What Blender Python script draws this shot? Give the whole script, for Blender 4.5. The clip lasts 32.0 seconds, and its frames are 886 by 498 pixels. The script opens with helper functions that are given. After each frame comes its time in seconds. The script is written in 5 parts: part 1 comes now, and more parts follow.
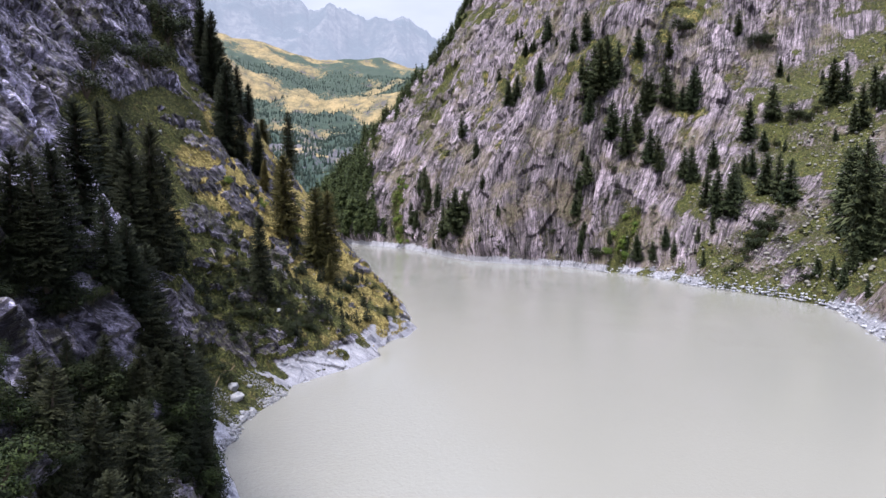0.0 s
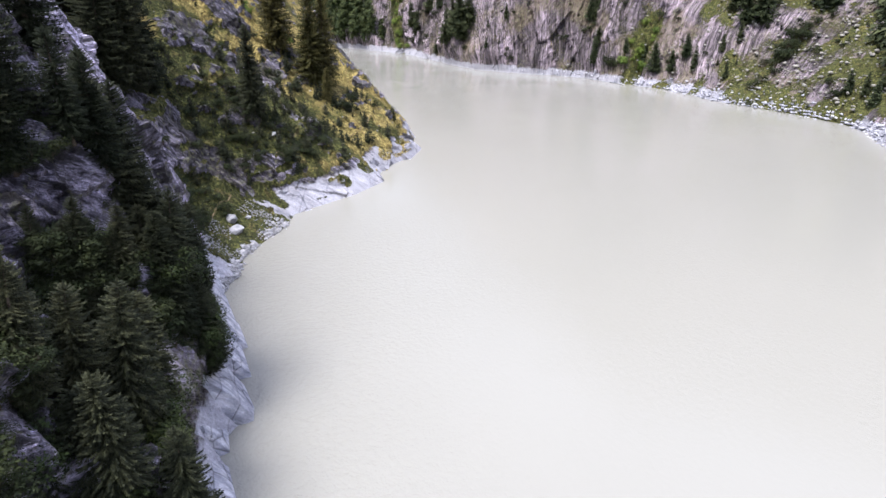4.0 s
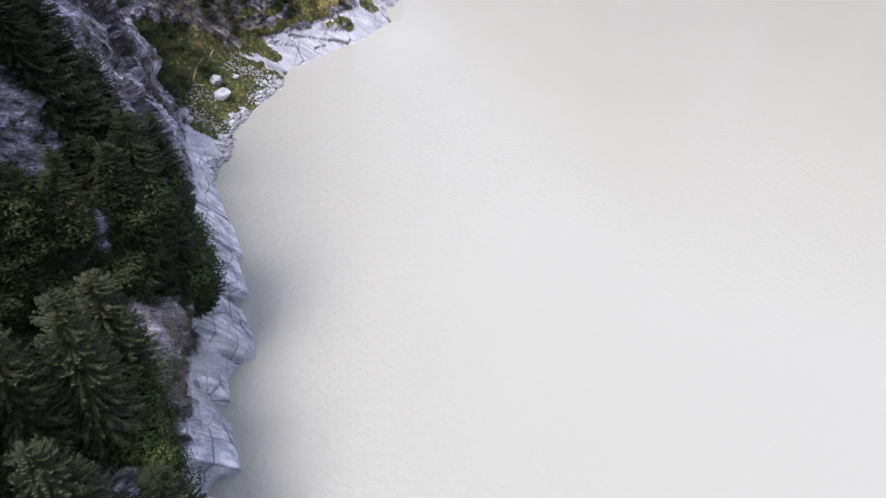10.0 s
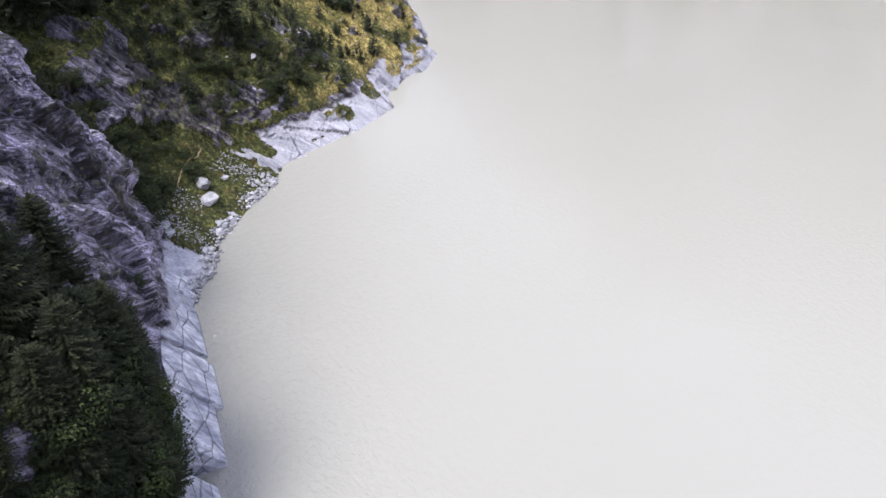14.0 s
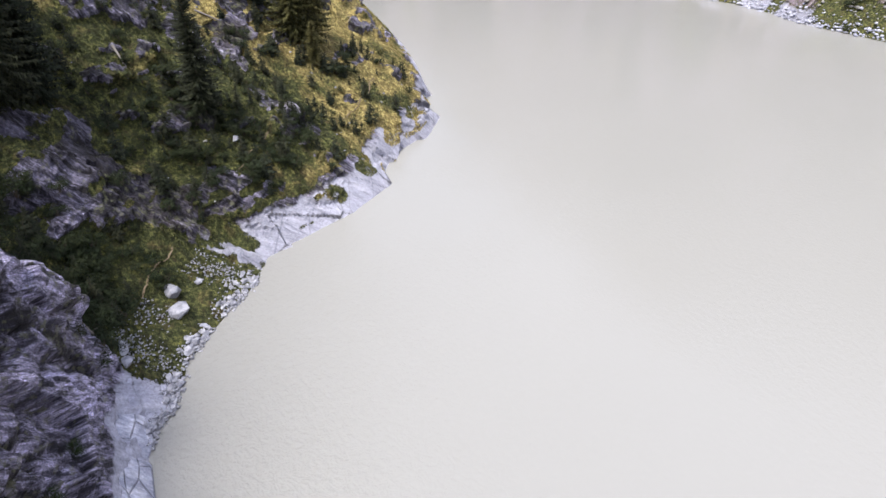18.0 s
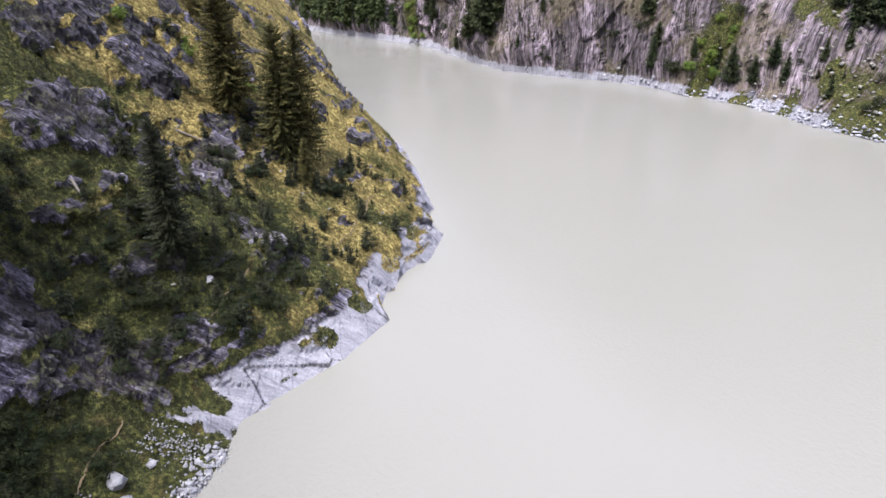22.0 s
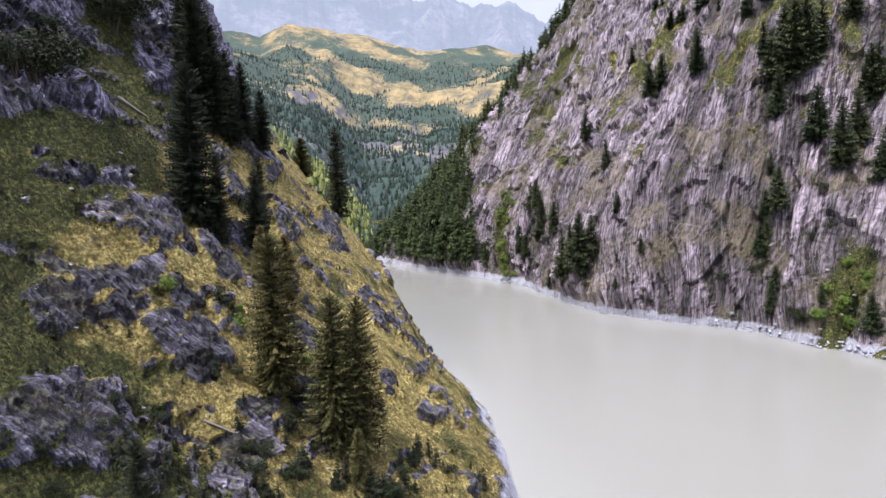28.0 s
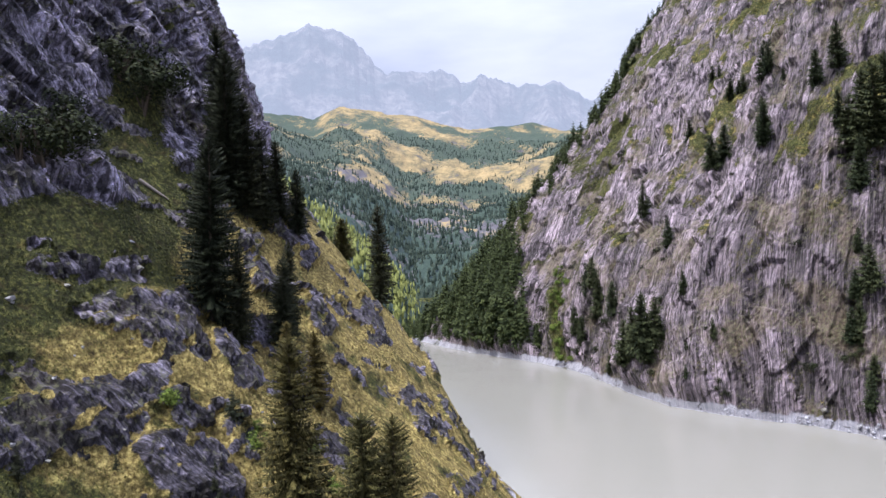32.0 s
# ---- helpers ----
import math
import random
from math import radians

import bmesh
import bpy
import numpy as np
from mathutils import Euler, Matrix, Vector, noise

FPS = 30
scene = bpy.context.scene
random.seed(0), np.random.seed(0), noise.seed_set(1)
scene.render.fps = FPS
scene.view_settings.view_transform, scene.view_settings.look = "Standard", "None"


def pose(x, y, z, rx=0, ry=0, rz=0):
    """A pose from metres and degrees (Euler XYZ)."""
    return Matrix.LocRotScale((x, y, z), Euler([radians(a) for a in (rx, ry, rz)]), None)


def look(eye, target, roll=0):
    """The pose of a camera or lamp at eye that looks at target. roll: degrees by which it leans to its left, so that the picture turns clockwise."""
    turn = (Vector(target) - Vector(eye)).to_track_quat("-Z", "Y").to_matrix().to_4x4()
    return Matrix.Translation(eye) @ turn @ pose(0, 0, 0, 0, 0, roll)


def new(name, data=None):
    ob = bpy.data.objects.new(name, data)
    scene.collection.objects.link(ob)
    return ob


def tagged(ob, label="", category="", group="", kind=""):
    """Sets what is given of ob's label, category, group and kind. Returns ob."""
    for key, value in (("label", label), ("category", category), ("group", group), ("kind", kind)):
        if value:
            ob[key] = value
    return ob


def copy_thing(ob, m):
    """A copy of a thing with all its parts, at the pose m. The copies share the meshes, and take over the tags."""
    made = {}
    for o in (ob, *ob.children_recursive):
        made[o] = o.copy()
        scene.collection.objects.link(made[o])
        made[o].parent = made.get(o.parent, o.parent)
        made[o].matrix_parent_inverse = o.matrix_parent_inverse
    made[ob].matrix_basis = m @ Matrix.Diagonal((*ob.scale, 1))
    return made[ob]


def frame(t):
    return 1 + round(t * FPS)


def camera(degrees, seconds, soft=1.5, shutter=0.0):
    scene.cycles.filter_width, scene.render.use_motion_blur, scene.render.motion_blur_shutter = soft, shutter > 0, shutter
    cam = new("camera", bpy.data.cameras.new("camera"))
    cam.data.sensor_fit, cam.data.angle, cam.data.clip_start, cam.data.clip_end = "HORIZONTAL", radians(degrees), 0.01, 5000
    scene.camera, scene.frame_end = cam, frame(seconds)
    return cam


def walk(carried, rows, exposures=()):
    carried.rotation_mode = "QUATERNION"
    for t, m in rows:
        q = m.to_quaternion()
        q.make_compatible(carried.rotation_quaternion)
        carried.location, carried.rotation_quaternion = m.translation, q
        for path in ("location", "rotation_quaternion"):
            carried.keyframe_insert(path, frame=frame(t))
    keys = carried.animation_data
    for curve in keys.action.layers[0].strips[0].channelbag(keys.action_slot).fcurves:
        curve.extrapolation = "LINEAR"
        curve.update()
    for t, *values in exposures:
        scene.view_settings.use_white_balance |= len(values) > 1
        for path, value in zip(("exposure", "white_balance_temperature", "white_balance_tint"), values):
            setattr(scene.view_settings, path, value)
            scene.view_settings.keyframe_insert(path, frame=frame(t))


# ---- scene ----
cam = camera(68.1, 32.0)
PATH = [
    (0, (2.497, -7.746, 41.701), (2.542, -5.755, 41.514), -0.2),
    (0.5, (2.449, -6.664, 42.048), (2.493, -4.681, 41.789), -0.2),
    (1, (2.205, -5.468, 42.356), (2.249, -3.495, 42.029), -0.2),
    (1.5, (1.792, -4.08, 42.593), (1.839, -2.12, 42.197), -0.1),
    (2, (1.475, -2.593, 42.996), (1.522, -0.649, 42.528), 0.0),
    (2.5, (1.205, -1.383, 43.359), (1.252, 0.541, 42.817), 0.1),
    (3, (1.113, -0.35, 43.622), (1.159, 1.554, 43.011), 0.1),
    (3.5, (0.969, 0.903, 43.896), (1.015, 2.781, 43.212), 0.2),
    (5.5, (0.456, 5.835, 45.171), (0.496, 7.583, 44.2), 0.2),
    (6, (0.2, 7.146, 45.381), (0.24, 8.858, 44.347), 0.4),
    (6.5, (0.03, 8.476, 45.579), (0.069, 10.146, 44.479), 0.5),
    (7, (-0.085, 9.748, 45.881), (-0.049, 11.368, 44.71), 0.4),
    (7.5, (-0.305, 11.209, 46.224), (-0.268, 12.776, 44.982), 0.5),
    (8, (-0.546, 12.553, 46.54), (-0.506, 14.097, 45.269), 0.7),
    (8.5, (-0.778, 13.942, 46.796), (-0.738, 15.491, 45.532), 0.8),
    (9, (-1.069, 15.412, 46.964), (-1.028, 16.967, 45.707), 0.9),
    (9.5, (-1.288, 16.864, 47.265), (-1.247, 18.424, 46.014), 1.0),
    (10, (-1.407, 18.52, 47.515), (-1.369, 20.082, 46.268), 0.9),
    (10.5, (-1.506, 20.127, 47.654), (-1.471, 21.694, 46.412), 0.8),
    (11, (-1.727, 21.725, 47.789), (-1.693, 23.297, 46.553), 0.8),
    (11.5, (-1.808, 23.435, 47.957), (-1.777, 25.013, 46.729), 0.6),
    (12, (-1.792, 25.203, 48.123), (-1.763, 26.805, 46.925), 0.4),
    (12.5, (-1.901, 26.926, 48.293), (-1.872, 28.553, 47.13), 0.4),
    (13, (-2.056, 28.459, 48.612), (-2.023, 30.1, 47.469), 0.4),
    (13.5, (-2.029, 30.237, 48.768), (-1.997, 31.886, 47.637), 0.3),
    (14, (-1.9, 32.11, 48.882), (-1.874, 33.762, 47.755), -0.0),
    (14.5, (-1.766, 34.027, 49.012), (-1.746, 35.682, 47.888), -0.4),
    (16.5, (-1.12, 41.809, 51.137), (-1.114, 43.482, 50.042), -0.2),
    (17, (-0.815, 43.57, 51.453), (-0.814, 45.249, 50.367), -0.5),
    (17.5, (-0.49, 45.448, 51.905), (-0.491, 47.132, 50.826), -0.6),
    (18, (-0.327, 47.481, 52.465), (-0.33, 49.172, 51.397), -0.7),
    (18.5, (-0.279, 49.544, 52.855), (-0.283, 51.243, 51.801), -0.7),
    (19, (-0.419, 51.584, 53.11), (-0.421, 53.297, 52.078), -0.7),
    (19.5, (-0.636, 53.704, 53.313), (-0.635, 55.432, 52.306), -0.6),
    (20, (-0.726, 55.855, 53.548), (-0.727, 57.597, 52.565), -0.6),
    (20.5, (-0.697, 57.872, 53.631), (-0.7, 59.628, 52.674), -0.6),
    (21, (-0.613, 59.89, 53.81), (-0.617, 61.662, 52.882), -0.7),
    (21.5, (-0.684, 62.009, 54.075), (-0.688, 63.797, 53.179), -0.6),
    (22, (-0.744, 64.094, 54.515), (-0.748, 65.899, 53.654), -0.5),
    (22.5, (-0.644, 66.009, 54.83), (-0.65, 67.831, 54.005), -0.6),
    (23, (-0.722, 68.177, 55.144), (-0.727, 70.017, 54.359), -0.6),
    (23.5, (-0.743, 70.239, 55.439), (-0.748, 72.096, 54.697), -0.6),
    (24, (-0.853, 72.324, 55.791), (-0.857, 74.198, 55.092), -0.6),
    (24.5, (-0.883, 74.52, 56.171), (-0.888, 76.411, 55.519), -0.6),
    (25, (-0.93, 76.661, 56.477), (-0.935, 78.57, 55.879), -0.6),
    (25.5, (-1.025, 78.726, 56.693), (-1.029, 80.651, 56.151), -0.6),
    (27.5, (0.17, 86.178, 57.63), (0.141, 88.166, 57.415), -1.2),
    (28, (0.137, 88.196, 57.934), (-0.145, 90.164, 57.717), -1.6),
    (28.5, (-0.159, 90.285, 58.116), (-0.581, 92.228, 57.894), -2.3),
    (29, (-0.671, 92.325, 58.328), (-1.099, 94.266, 58.104), -2.5),
    (29.5, (-1.174, 94.359, 58.646), (-1.599, 96.3, 58.419), -2.5),
    (30, (-1.578, 96.344, 58.98), (-2.001, 98.286, 58.753), -2.4),
    (30.5, (-1.898, 98.351, 59.284), (-2.323, 100.292, 59.056), -2.3),
    (31, (-2.041, 100.204, 59.592), (-2.466, 102.147, 59.376), -2.2),
    (31.5, (-2.518, 102.375, 59.848), (-2.941, 104.327, 59.742), -2.1),
    (32, (-3.082, 104.591, 60.076), (-3.502, 106.546, 60.09), -2.0),
]
EXPOSURES = ((0, 0.72, 5690, 11), (1, 0.9, 5710, 11), (3.5, 1.0, 5730, 11), (6, 0.95, 5770, 11), (10, 0.87, 5750, 11), (14.5, 0.87, 5750, 11), (20, 0.8, 5770, 12), (25, 0.82, 5750, 12), (28, 0.78, 5690, 12), (30, 0.86, 5670, 12), (31, 0.86, 5670, 12), (32, 0.72, 5650, 12))
walk(cam, [(t, look(eye, target, roll)) for t, eye, target, roll in PATH], EXPOSURES)


# ---- world, sun ----
SUN_FROM = Vector((-0.28, -0.33, 0.90)).normalized()
world = bpy.data.worlds.new("world")
scene.world = world
world.use_nodes = True
wn, wl = world.node_tree.nodes, world.node_tree.links
wn.clear()
sky = wn.new("ShaderNodeTexSky")
sky.sky_type, sky.sun_disc = "NISHITA", False
sky.sun_elevation = math.asin(SUN_FROM.z)
sky.sun_rotation = math.atan2(SUN_FROM.x, SUN_FROM.y)
sky.air_density, sky.dust_density = 1.0, 2.0
# a thin cloud cover, whiter than the clear sky
cloud_co = wn.new("ShaderNodeTexCoord")
cloud_map = wn.new("ShaderNodeMapping")
cloud_map.inputs["Scale"].default_value = (1.0, 1.0, 3.5)
cloud = wn.new("ShaderNodeTexNoise")
cloud.inputs["Scale"].default_value, cloud.inputs["Detail"].default_value = 2.2, 6
ramp = wn.new("ShaderNodeValToRGB")
ramp.color_ramp.elements[0].position, ramp.color_ramp.elements[0].color = 0.35, (5.75, 5.8, 6.8, 1)
ramp.color_ramp.elements[1].position, ramp.color_ramp.elements[1].color = 0.62, (8.8, 8.5, 9.1, 1)
mixsky = wn.new("ShaderNodeMix")
mixsky.data_type = "RGBA"
mixsky.inputs[0].default_value = 0.86
bg = wn.new("ShaderNodeBackground")
bg.inputs["Strength"].default_value = 0.116
wout = wn.new("ShaderNodeOutputWorld")
wl.new(cloud_co.outputs["Generated"], cloud_map.inputs["Vector"])
wl.new(cloud_map.outputs["Vector"], cloud.inputs["Vector"])
wl.new(cloud.outputs["Fac"], ramp.inputs["Fac"])
wl.new(sky.outputs["Color"], mixsky.inputs[6])
wl.new(ramp.outputs["Color"], mixsky.inputs[7])
# brighter overhead than near the horizon, as an overcast sky is
up = wn.new("ShaderNodeSeparateXYZ")
lift = wn.new("ShaderNodeMapRange")
lift.inputs["From Min"].default_value, lift.inputs["From Max"].default_value = 0.0, 1.0
lift.inputs["To Min"].default_value, lift.inputs["To Max"].default_value = 0.36, 1.38
grade = wn.new("ShaderNodeVectorMath")
grade.operation = "SCALE"
wl.new(cloud_co.outputs["Generated"], up.inputs[0])
wl.new(up.outputs["Z"], lift.inputs["Value"])
wl.new(mixsky.outputs[2], grade.inputs[0])
wl.new(lift.outputs["Result"], grade.inputs["Scale"])
wl.new(grade.outputs["Vector"], bg.inputs["Color"])
wl.new(bg.outputs["Background"], wout.inputs["Surface"])

sun = new("sun", bpy.data.lights.new("sun", "SUN"))
sun.data.energy, sun.data.angle, sun.data.color = 4.2, radians(22), (1.0, 0.89, 0.73)
sun.matrix_world = look(SUN_FROM * 900, (0, 0, 0))


# ---- materials ----
def mat_new(name):
    m = bpy.data.materials.new(name)
    m.use_nodes = True
    m.node_tree.nodes.clear()
    return m, m.node_tree.nodes, m.node_tree.links


class Graph:
    """Short hand for a material's nodes."""

    def __init__(self, name):
        self.m, self.n, self.l = mat_new(name)
        self.out = self.n.new("ShaderNodeOutputMaterial")
        self.co = self.n.new("ShaderNodeNewGeometry")

    def put(self, sock, v):
        if hasattr(v, "is_linked"):
            self.l.new(v, sock)
        elif v is not None:
            sock.default_value = v

    def noise(self, scale, detail=5, rough=0.55, vec=None, stretch=None, turn=None, warp=0.0):
        n = self.n.new("ShaderNodeTexNoise")
        n.inputs["Distortion"].default_value = warp
        n.inputs["Scale"].default_value, n.inputs["Detail"].default_value, n.inputs["Roughness"].default_value = scale, detail, rough
        v = vec or self.co.outputs["Position"]
        if stretch or turn:
            mp = self.n.new("ShaderNodeMapping")
            mp.vector_type = "TEXTURE"
            mp.inputs["Scale"].default_value = [1 / a for a in (stretch or (1, 1, 1))]
            mp.inputs["Rotation"].default_value = [radians(a) for a in (turn or (0, 0, 0))]
            self.l.new(v, mp.inputs["Vector"])
            v = mp.outputs["Vector"]
        self.l.new(v, n.inputs["Vector"])
        return n.outputs["Fac"]

    def grain(self, scale, long, detail=6, rough=0.64, warp=0.4, lift=0.0):
        """Noise drawn out along the rock's grain, whose place is kept in two values a vertex."""
        n = self.n.new("ShaderNodeTexNoise")
        n.inputs["Scale"].default_value, n.inputs["Detail"].default_value, n.inputs["Roughness"].default_value = scale, detail, rough
        n.inputs["Distortion"].default_value = warp
        c = self.n.new("ShaderNodeCombineXYZ")
        self.l.new(self.attr("across"), c.inputs[0])
        self.l.new(self.math("MULTIPLY", self.attr("along"), long), c.inputs[1])
        c.inputs[2].default_value = lift
        self.l.new(c.outputs[0], n.inputs["Vector"])
        return n.outputs["Fac"]

    def cells(self, scale, stretch=None, turn=None, feature="DISTANCE_TO_EDGE", out="Distance"):
        n = self.n.new("ShaderNodeTexVoronoi")
        n.feature = feature
        n.inputs["Scale"].default_value = scale
        mp = self.n.new("ShaderNodeMapping")
        mp.vector_type = "TEXTURE"
        mp.inputs["Scale"].default_value = [1 / a for a in (stretch or (1, 1, 1))]
        mp.inputs["Rotation"].default_value = [radians(a) for a in (turn or (0, 0, 0))]
        self.l.new(self.co.outputs["Position"], mp.inputs["Vector"])
        self.l.new(mp.outputs["Vector"], n.inputs["Vector"])
        return n.outputs[out]

    def ramp(self, fac, *stops):
        n = self.n.new("ShaderNodeValToRGB")
        e = n.color_ramp.elements
        while len(e) < len(stops):
            e.new(0.5)
        for el, (p, c) in zip(e, stops):
            el.position = p
            el.color = (*c, 1) if hasattr(c, "__len__") else (c, c, c, 1)
        self.put(n.inputs["Fac"], fac)
        return n.outputs["Color"]

    def math(self, op, a, b=None, clamp=False):
        n = self.n.new("ShaderNodeMath")
        n.operation, n.use_clamp = op, clamp
        self.put(n.inputs[0], a)
        if b is not None:
            self.put(n.inputs[1], b)
        return n.outputs[0]

    def mix(self, fac, a, b, mode="MIX"):
        n = self.n.new("ShaderNodeMix")
        n.data_type, n.blend_type = "RGBA", mode
        self.put(n.inputs[0], fac)
        for s, v in ((n.inputs[6], a), (n.inputs[7], b)):
            self.put(s, (*v, 1) if isinstance(v, tuple) and len(v) == 3 else v)
        return n.outputs[2]

    def smooth(self, v, lo, hi):
        n = self.n.new("ShaderNodeMapRange")
        n.interpolation_type = "SMOOTHSTEP"
        n.inputs["From Min"].default_value, n.inputs["From Max"].default_value = lo, hi
        self.put(n.inputs["Value"], v)
        return n.outputs["Result"]

    def split(self, v):
        n = self.n.new("ShaderNodeSeparateXYZ")
        self.put(n.inputs[0], v)
        return n.outputs

    def attr(self, name):
        n = self.n.new("ShaderNodeAttribute")
        n.attribute_name = name
        return n.outputs["Fac"]

    def rand(self):
        return self.n.new("ShaderNodeObjectInfo").outputs["Random"]

    def island(self):
        return self.co.outputs["Random Per Island"]

    def bump(self, h, strength=0.5, dist=0.2, normal=None):
        n = self.n.new("ShaderNodeBump")
        n.inputs["Strength"].default_value, n.inputs["Distance"].default_value = strength, dist
        self.put(n.inputs["Height"], h)
        if normal is not None:
            self.put(n.inputs["Normal"], normal)
        return n.outputs["Normal"]

    def done(self, color, rough=0.8, normal=None, spec=0.3, glow=None, power=0.0, through=0.0):
        b = self.n.new("ShaderNodeBsdfPrincipled")
        self.put(b.inputs["Base Color"], (*color, 1) if isinstance(color, tuple) and len(color) == 3 else color)
        self.put(b.inputs["Roughness"], rough)
        b.inputs["Specular IOR Level"].default_value = spec
        if normal is not None:
            self.put(b.inputs["Normal"], normal)
        if glow is not None:
            self.put(b.inputs["Emission Color"], (*glow, 1) if isinstance(glow, tuple) else glow)
            b.inputs["Emission Strength"].default_value = power
        self.l.new(b.outputs["BSDF"], self.out.inputs["Surface"])
        return self.m


def rock_and_turf(name, tone, band, long, sharp, rust, ochre, close=1.0, bleach=1.0, fleck=0.3):
    """Weathered gneiss with turf on its ledges; band: height of the bleached foot;
    long: how far the grain is drawn out; sharp: contrast of its streaks; close: how narrow they are;
    bleach: how pale the foot is; fleck: how strongly thin bright flakes and dark clefts stand out."""
    g = Graph(name)
    x, y, z = g.split(g.co.outputs["Position"])
    streak = g.grain(0.52 * close, long, 7, 0.70, 0.25)
    hair = g.grain(1.7 * close, long * 0.8, 5, 0.72, 0.15, 5.0)
    coarse = g.noise(0.05, 4, 0.55)
    fine = g.noise(3.4, 6, 0.7)
    speck = g.noise(9.0, 3, 0.6)
    dark, mid, light = [tuple(c * k for c in tone) for k in (0.16, 0.80, 1.55)]
    grain = g.math("ADD", g.math("MULTIPLY", streak, 0.5), g.math("MULTIPLY", hair, 0.5))
    rock = g.ramp(grain, (0.50 - sharp, dark), (0.49, mid), (0.51 + sharp, light))
    stain = g.grain(0.10, long * 0.8, 5, 0.6, 0.4, 9.0)
    rock = g.mix(1.0, rock, g.ramp(g.attr("tone"), (0.0, 0.44), (0.5, 1.0), (1.0, 1.6)), "MULTIPLY")
    rock = g.mix(1.0, rock, g.ramp(stain, (0.36, 0.26), (0.48, 0.9), (0.62, 1.22)), "MULTIPLY")
    brown = g.mix(hair, (0.060, 0.046, 0.034), (0.34, 0.26, 0.19))
    rock = g.mix(g.math("MULTIPLY", g.smooth(coarse, 0.50, 0.64), rust), rock, brown)
    rock = g.mix(0.5, rock, g.ramp(fine, (0.34, 0.20), (0.52, 0.85), (0.70, 1.35)), "MULTIPLY")
    knock = g.noise(0.36, 6, 0.7, warp=0.6)
    rock = g.mix(0.75, rock, g.ramp(knock, (0.36, 0.16), (0.48, 0.9), (0.66, 1.25)), "MULTIPLY")
    rock = g.mix(0.35, rock, g.ramp(g.cells(0.42, (1, 0.45, 0.6), (25, 10, 20)), (0.0, 0.25), (0.025, 0.85), (0.06, 1.0)), "MULTIPLY")
    rock = g.mix(0.5, rock, g.ramp(speck, (0.38, 0.35), (0.52, 0.95), (0.64, 1.45)), "MULTIPLY")
    flake = g.grain(2.6 * close, long * 0.5, 6, 0.78, 0.2, 17.0)
    rock = g.mix(fleck, rock, g.ramp(flake, (0.42, 0.12), (0.49, 0.84), (0.54, 1.12), (0.62, 2.2)), "MULTIPLY")
    split = g.cells(1.15, (1, 0.35, 0.5), (30, 15, 25))
    rock = g.mix(0.3, rock, g.ramp(split, (0.0, 0.2), (0.04, 0.9), (0.09, 1.0)), "MULTIPLY")
    # the high rock faces are paler than the outcrops, their joints filled with soil
    rock = g.mix(g.attr("bare"), rock, g.mix(1.0, rock, (1.55, 1.55, 1.55), "MULTIPLY"))
    crack = g.smooth(g.math("ADD", g.attr("joint"), g.math("MULTIPLY", g.math("SUBTRACT", fine, 0.5), 0.35)), 0.30, 0.08)
    rock = g.mix(g.math("MULTIPLY", crack, 0.85), rock, (0.020, 0.018, 0.018))
    lichen = g.smooth(g.math("ADD", g.noise(1.1, 6, 0.65), g.math("MULTIPLY", coarse, 0.35)), 0.71, 0.81)
    rock = g.mix(g.math("MULTIPLY", lichen, 0.5), rock, (0.20, 0.205, 0.110))
    # bleached foot between high and low water
    edge = g.math("ADD", z, g.math("MULTIPLY", g.noise(0.20, 6, 0.62), 5.5))
    pale = g.ramp(grain, (0.36, (0.36, 0.362, 0.44)), (0.50, (0.535, 0.535, 0.635)), (0.62, (0.71, 0.705, 0.80)))
    pale = g.mix(1.0, pale, g.ramp(g.attr("tone"), (0.0, 0.72), (1.0, 1.08)), "MULTIPLY")
    pale = g.mix(0.5, pale, g.ramp(fine, (0.32, 0.40), (0.66, 1.1)), "MULTIPLY")
    pale = g.mix(0.4, pale, g.ramp(g.cells(0.17, (1, 0.5, 1.5), (20, 0, 30)), (0.0, 0.25), (0.018, 0.85), (0.04, 1.0)), "MULTIPLY")
    pale = g.mix(g.math("MULTIPLY", crack, 0.8), pale, (0.09, 0.085, 0.09))
    pale = g.mix(1.0, pale, (bleach, bleach, bleach), "MULTIPLY")
    is_pale = g.smooth(edge, band + 3.2, band + 2.2)
    rock = g.mix(is_pale, rock, pale)
    # turf
    patch = g.noise(0.17, 8, 0.74, warp=0.4)
    tuft = g.math("ADD", g.math("MULTIPLY", g.noise(1.7, 6, 0.72), 0.7), g.math("MULTIPLY", speck, 0.3))
    green = g.ramp(tuft, (0.38, (0.012, 0.015, 0.006)), (0.5, (0.052, 0.060, 0.018)), (0.62, (0.205, 0.200, 0.056)))
    straw = g.ramp(tuft, (0.38, (0.058, 0.038, 0.016)), (0.5, (0.315, 0.250, 0.088)), (0.62, (0.70, 0.59, 0.225)))
    # straw against green; the gold value also carries the headland's painted sun and shade
    dry = g.smooth(g.math("ADD", g.math("ADD", patch, ochre), g.math("MULTIPLY", g.attr("gold"), 0.28)), 0.57, 0.80)
    turf_col = g.mix(dry, green, straw)
    heath = g.smooth(g.noise(0.42, 6, 0.65), 0.54, 0.66)
    turf_col = g.mix(g.math("MULTIPLY", heath, 0.38), turf_col, g.mix(tuft, (0.026, 0.020, 0.010), (0.190, 0.115, 0.052)))
    worn = g.noise(0.55, 6, 0.72, warp=0.5)
    turf_col = g.mix(0.8, turf_col, g.ramp(worn, (0.36, 0.34), (0.5, 0.95), (0.64, 1.5)), "MULTIPLY")
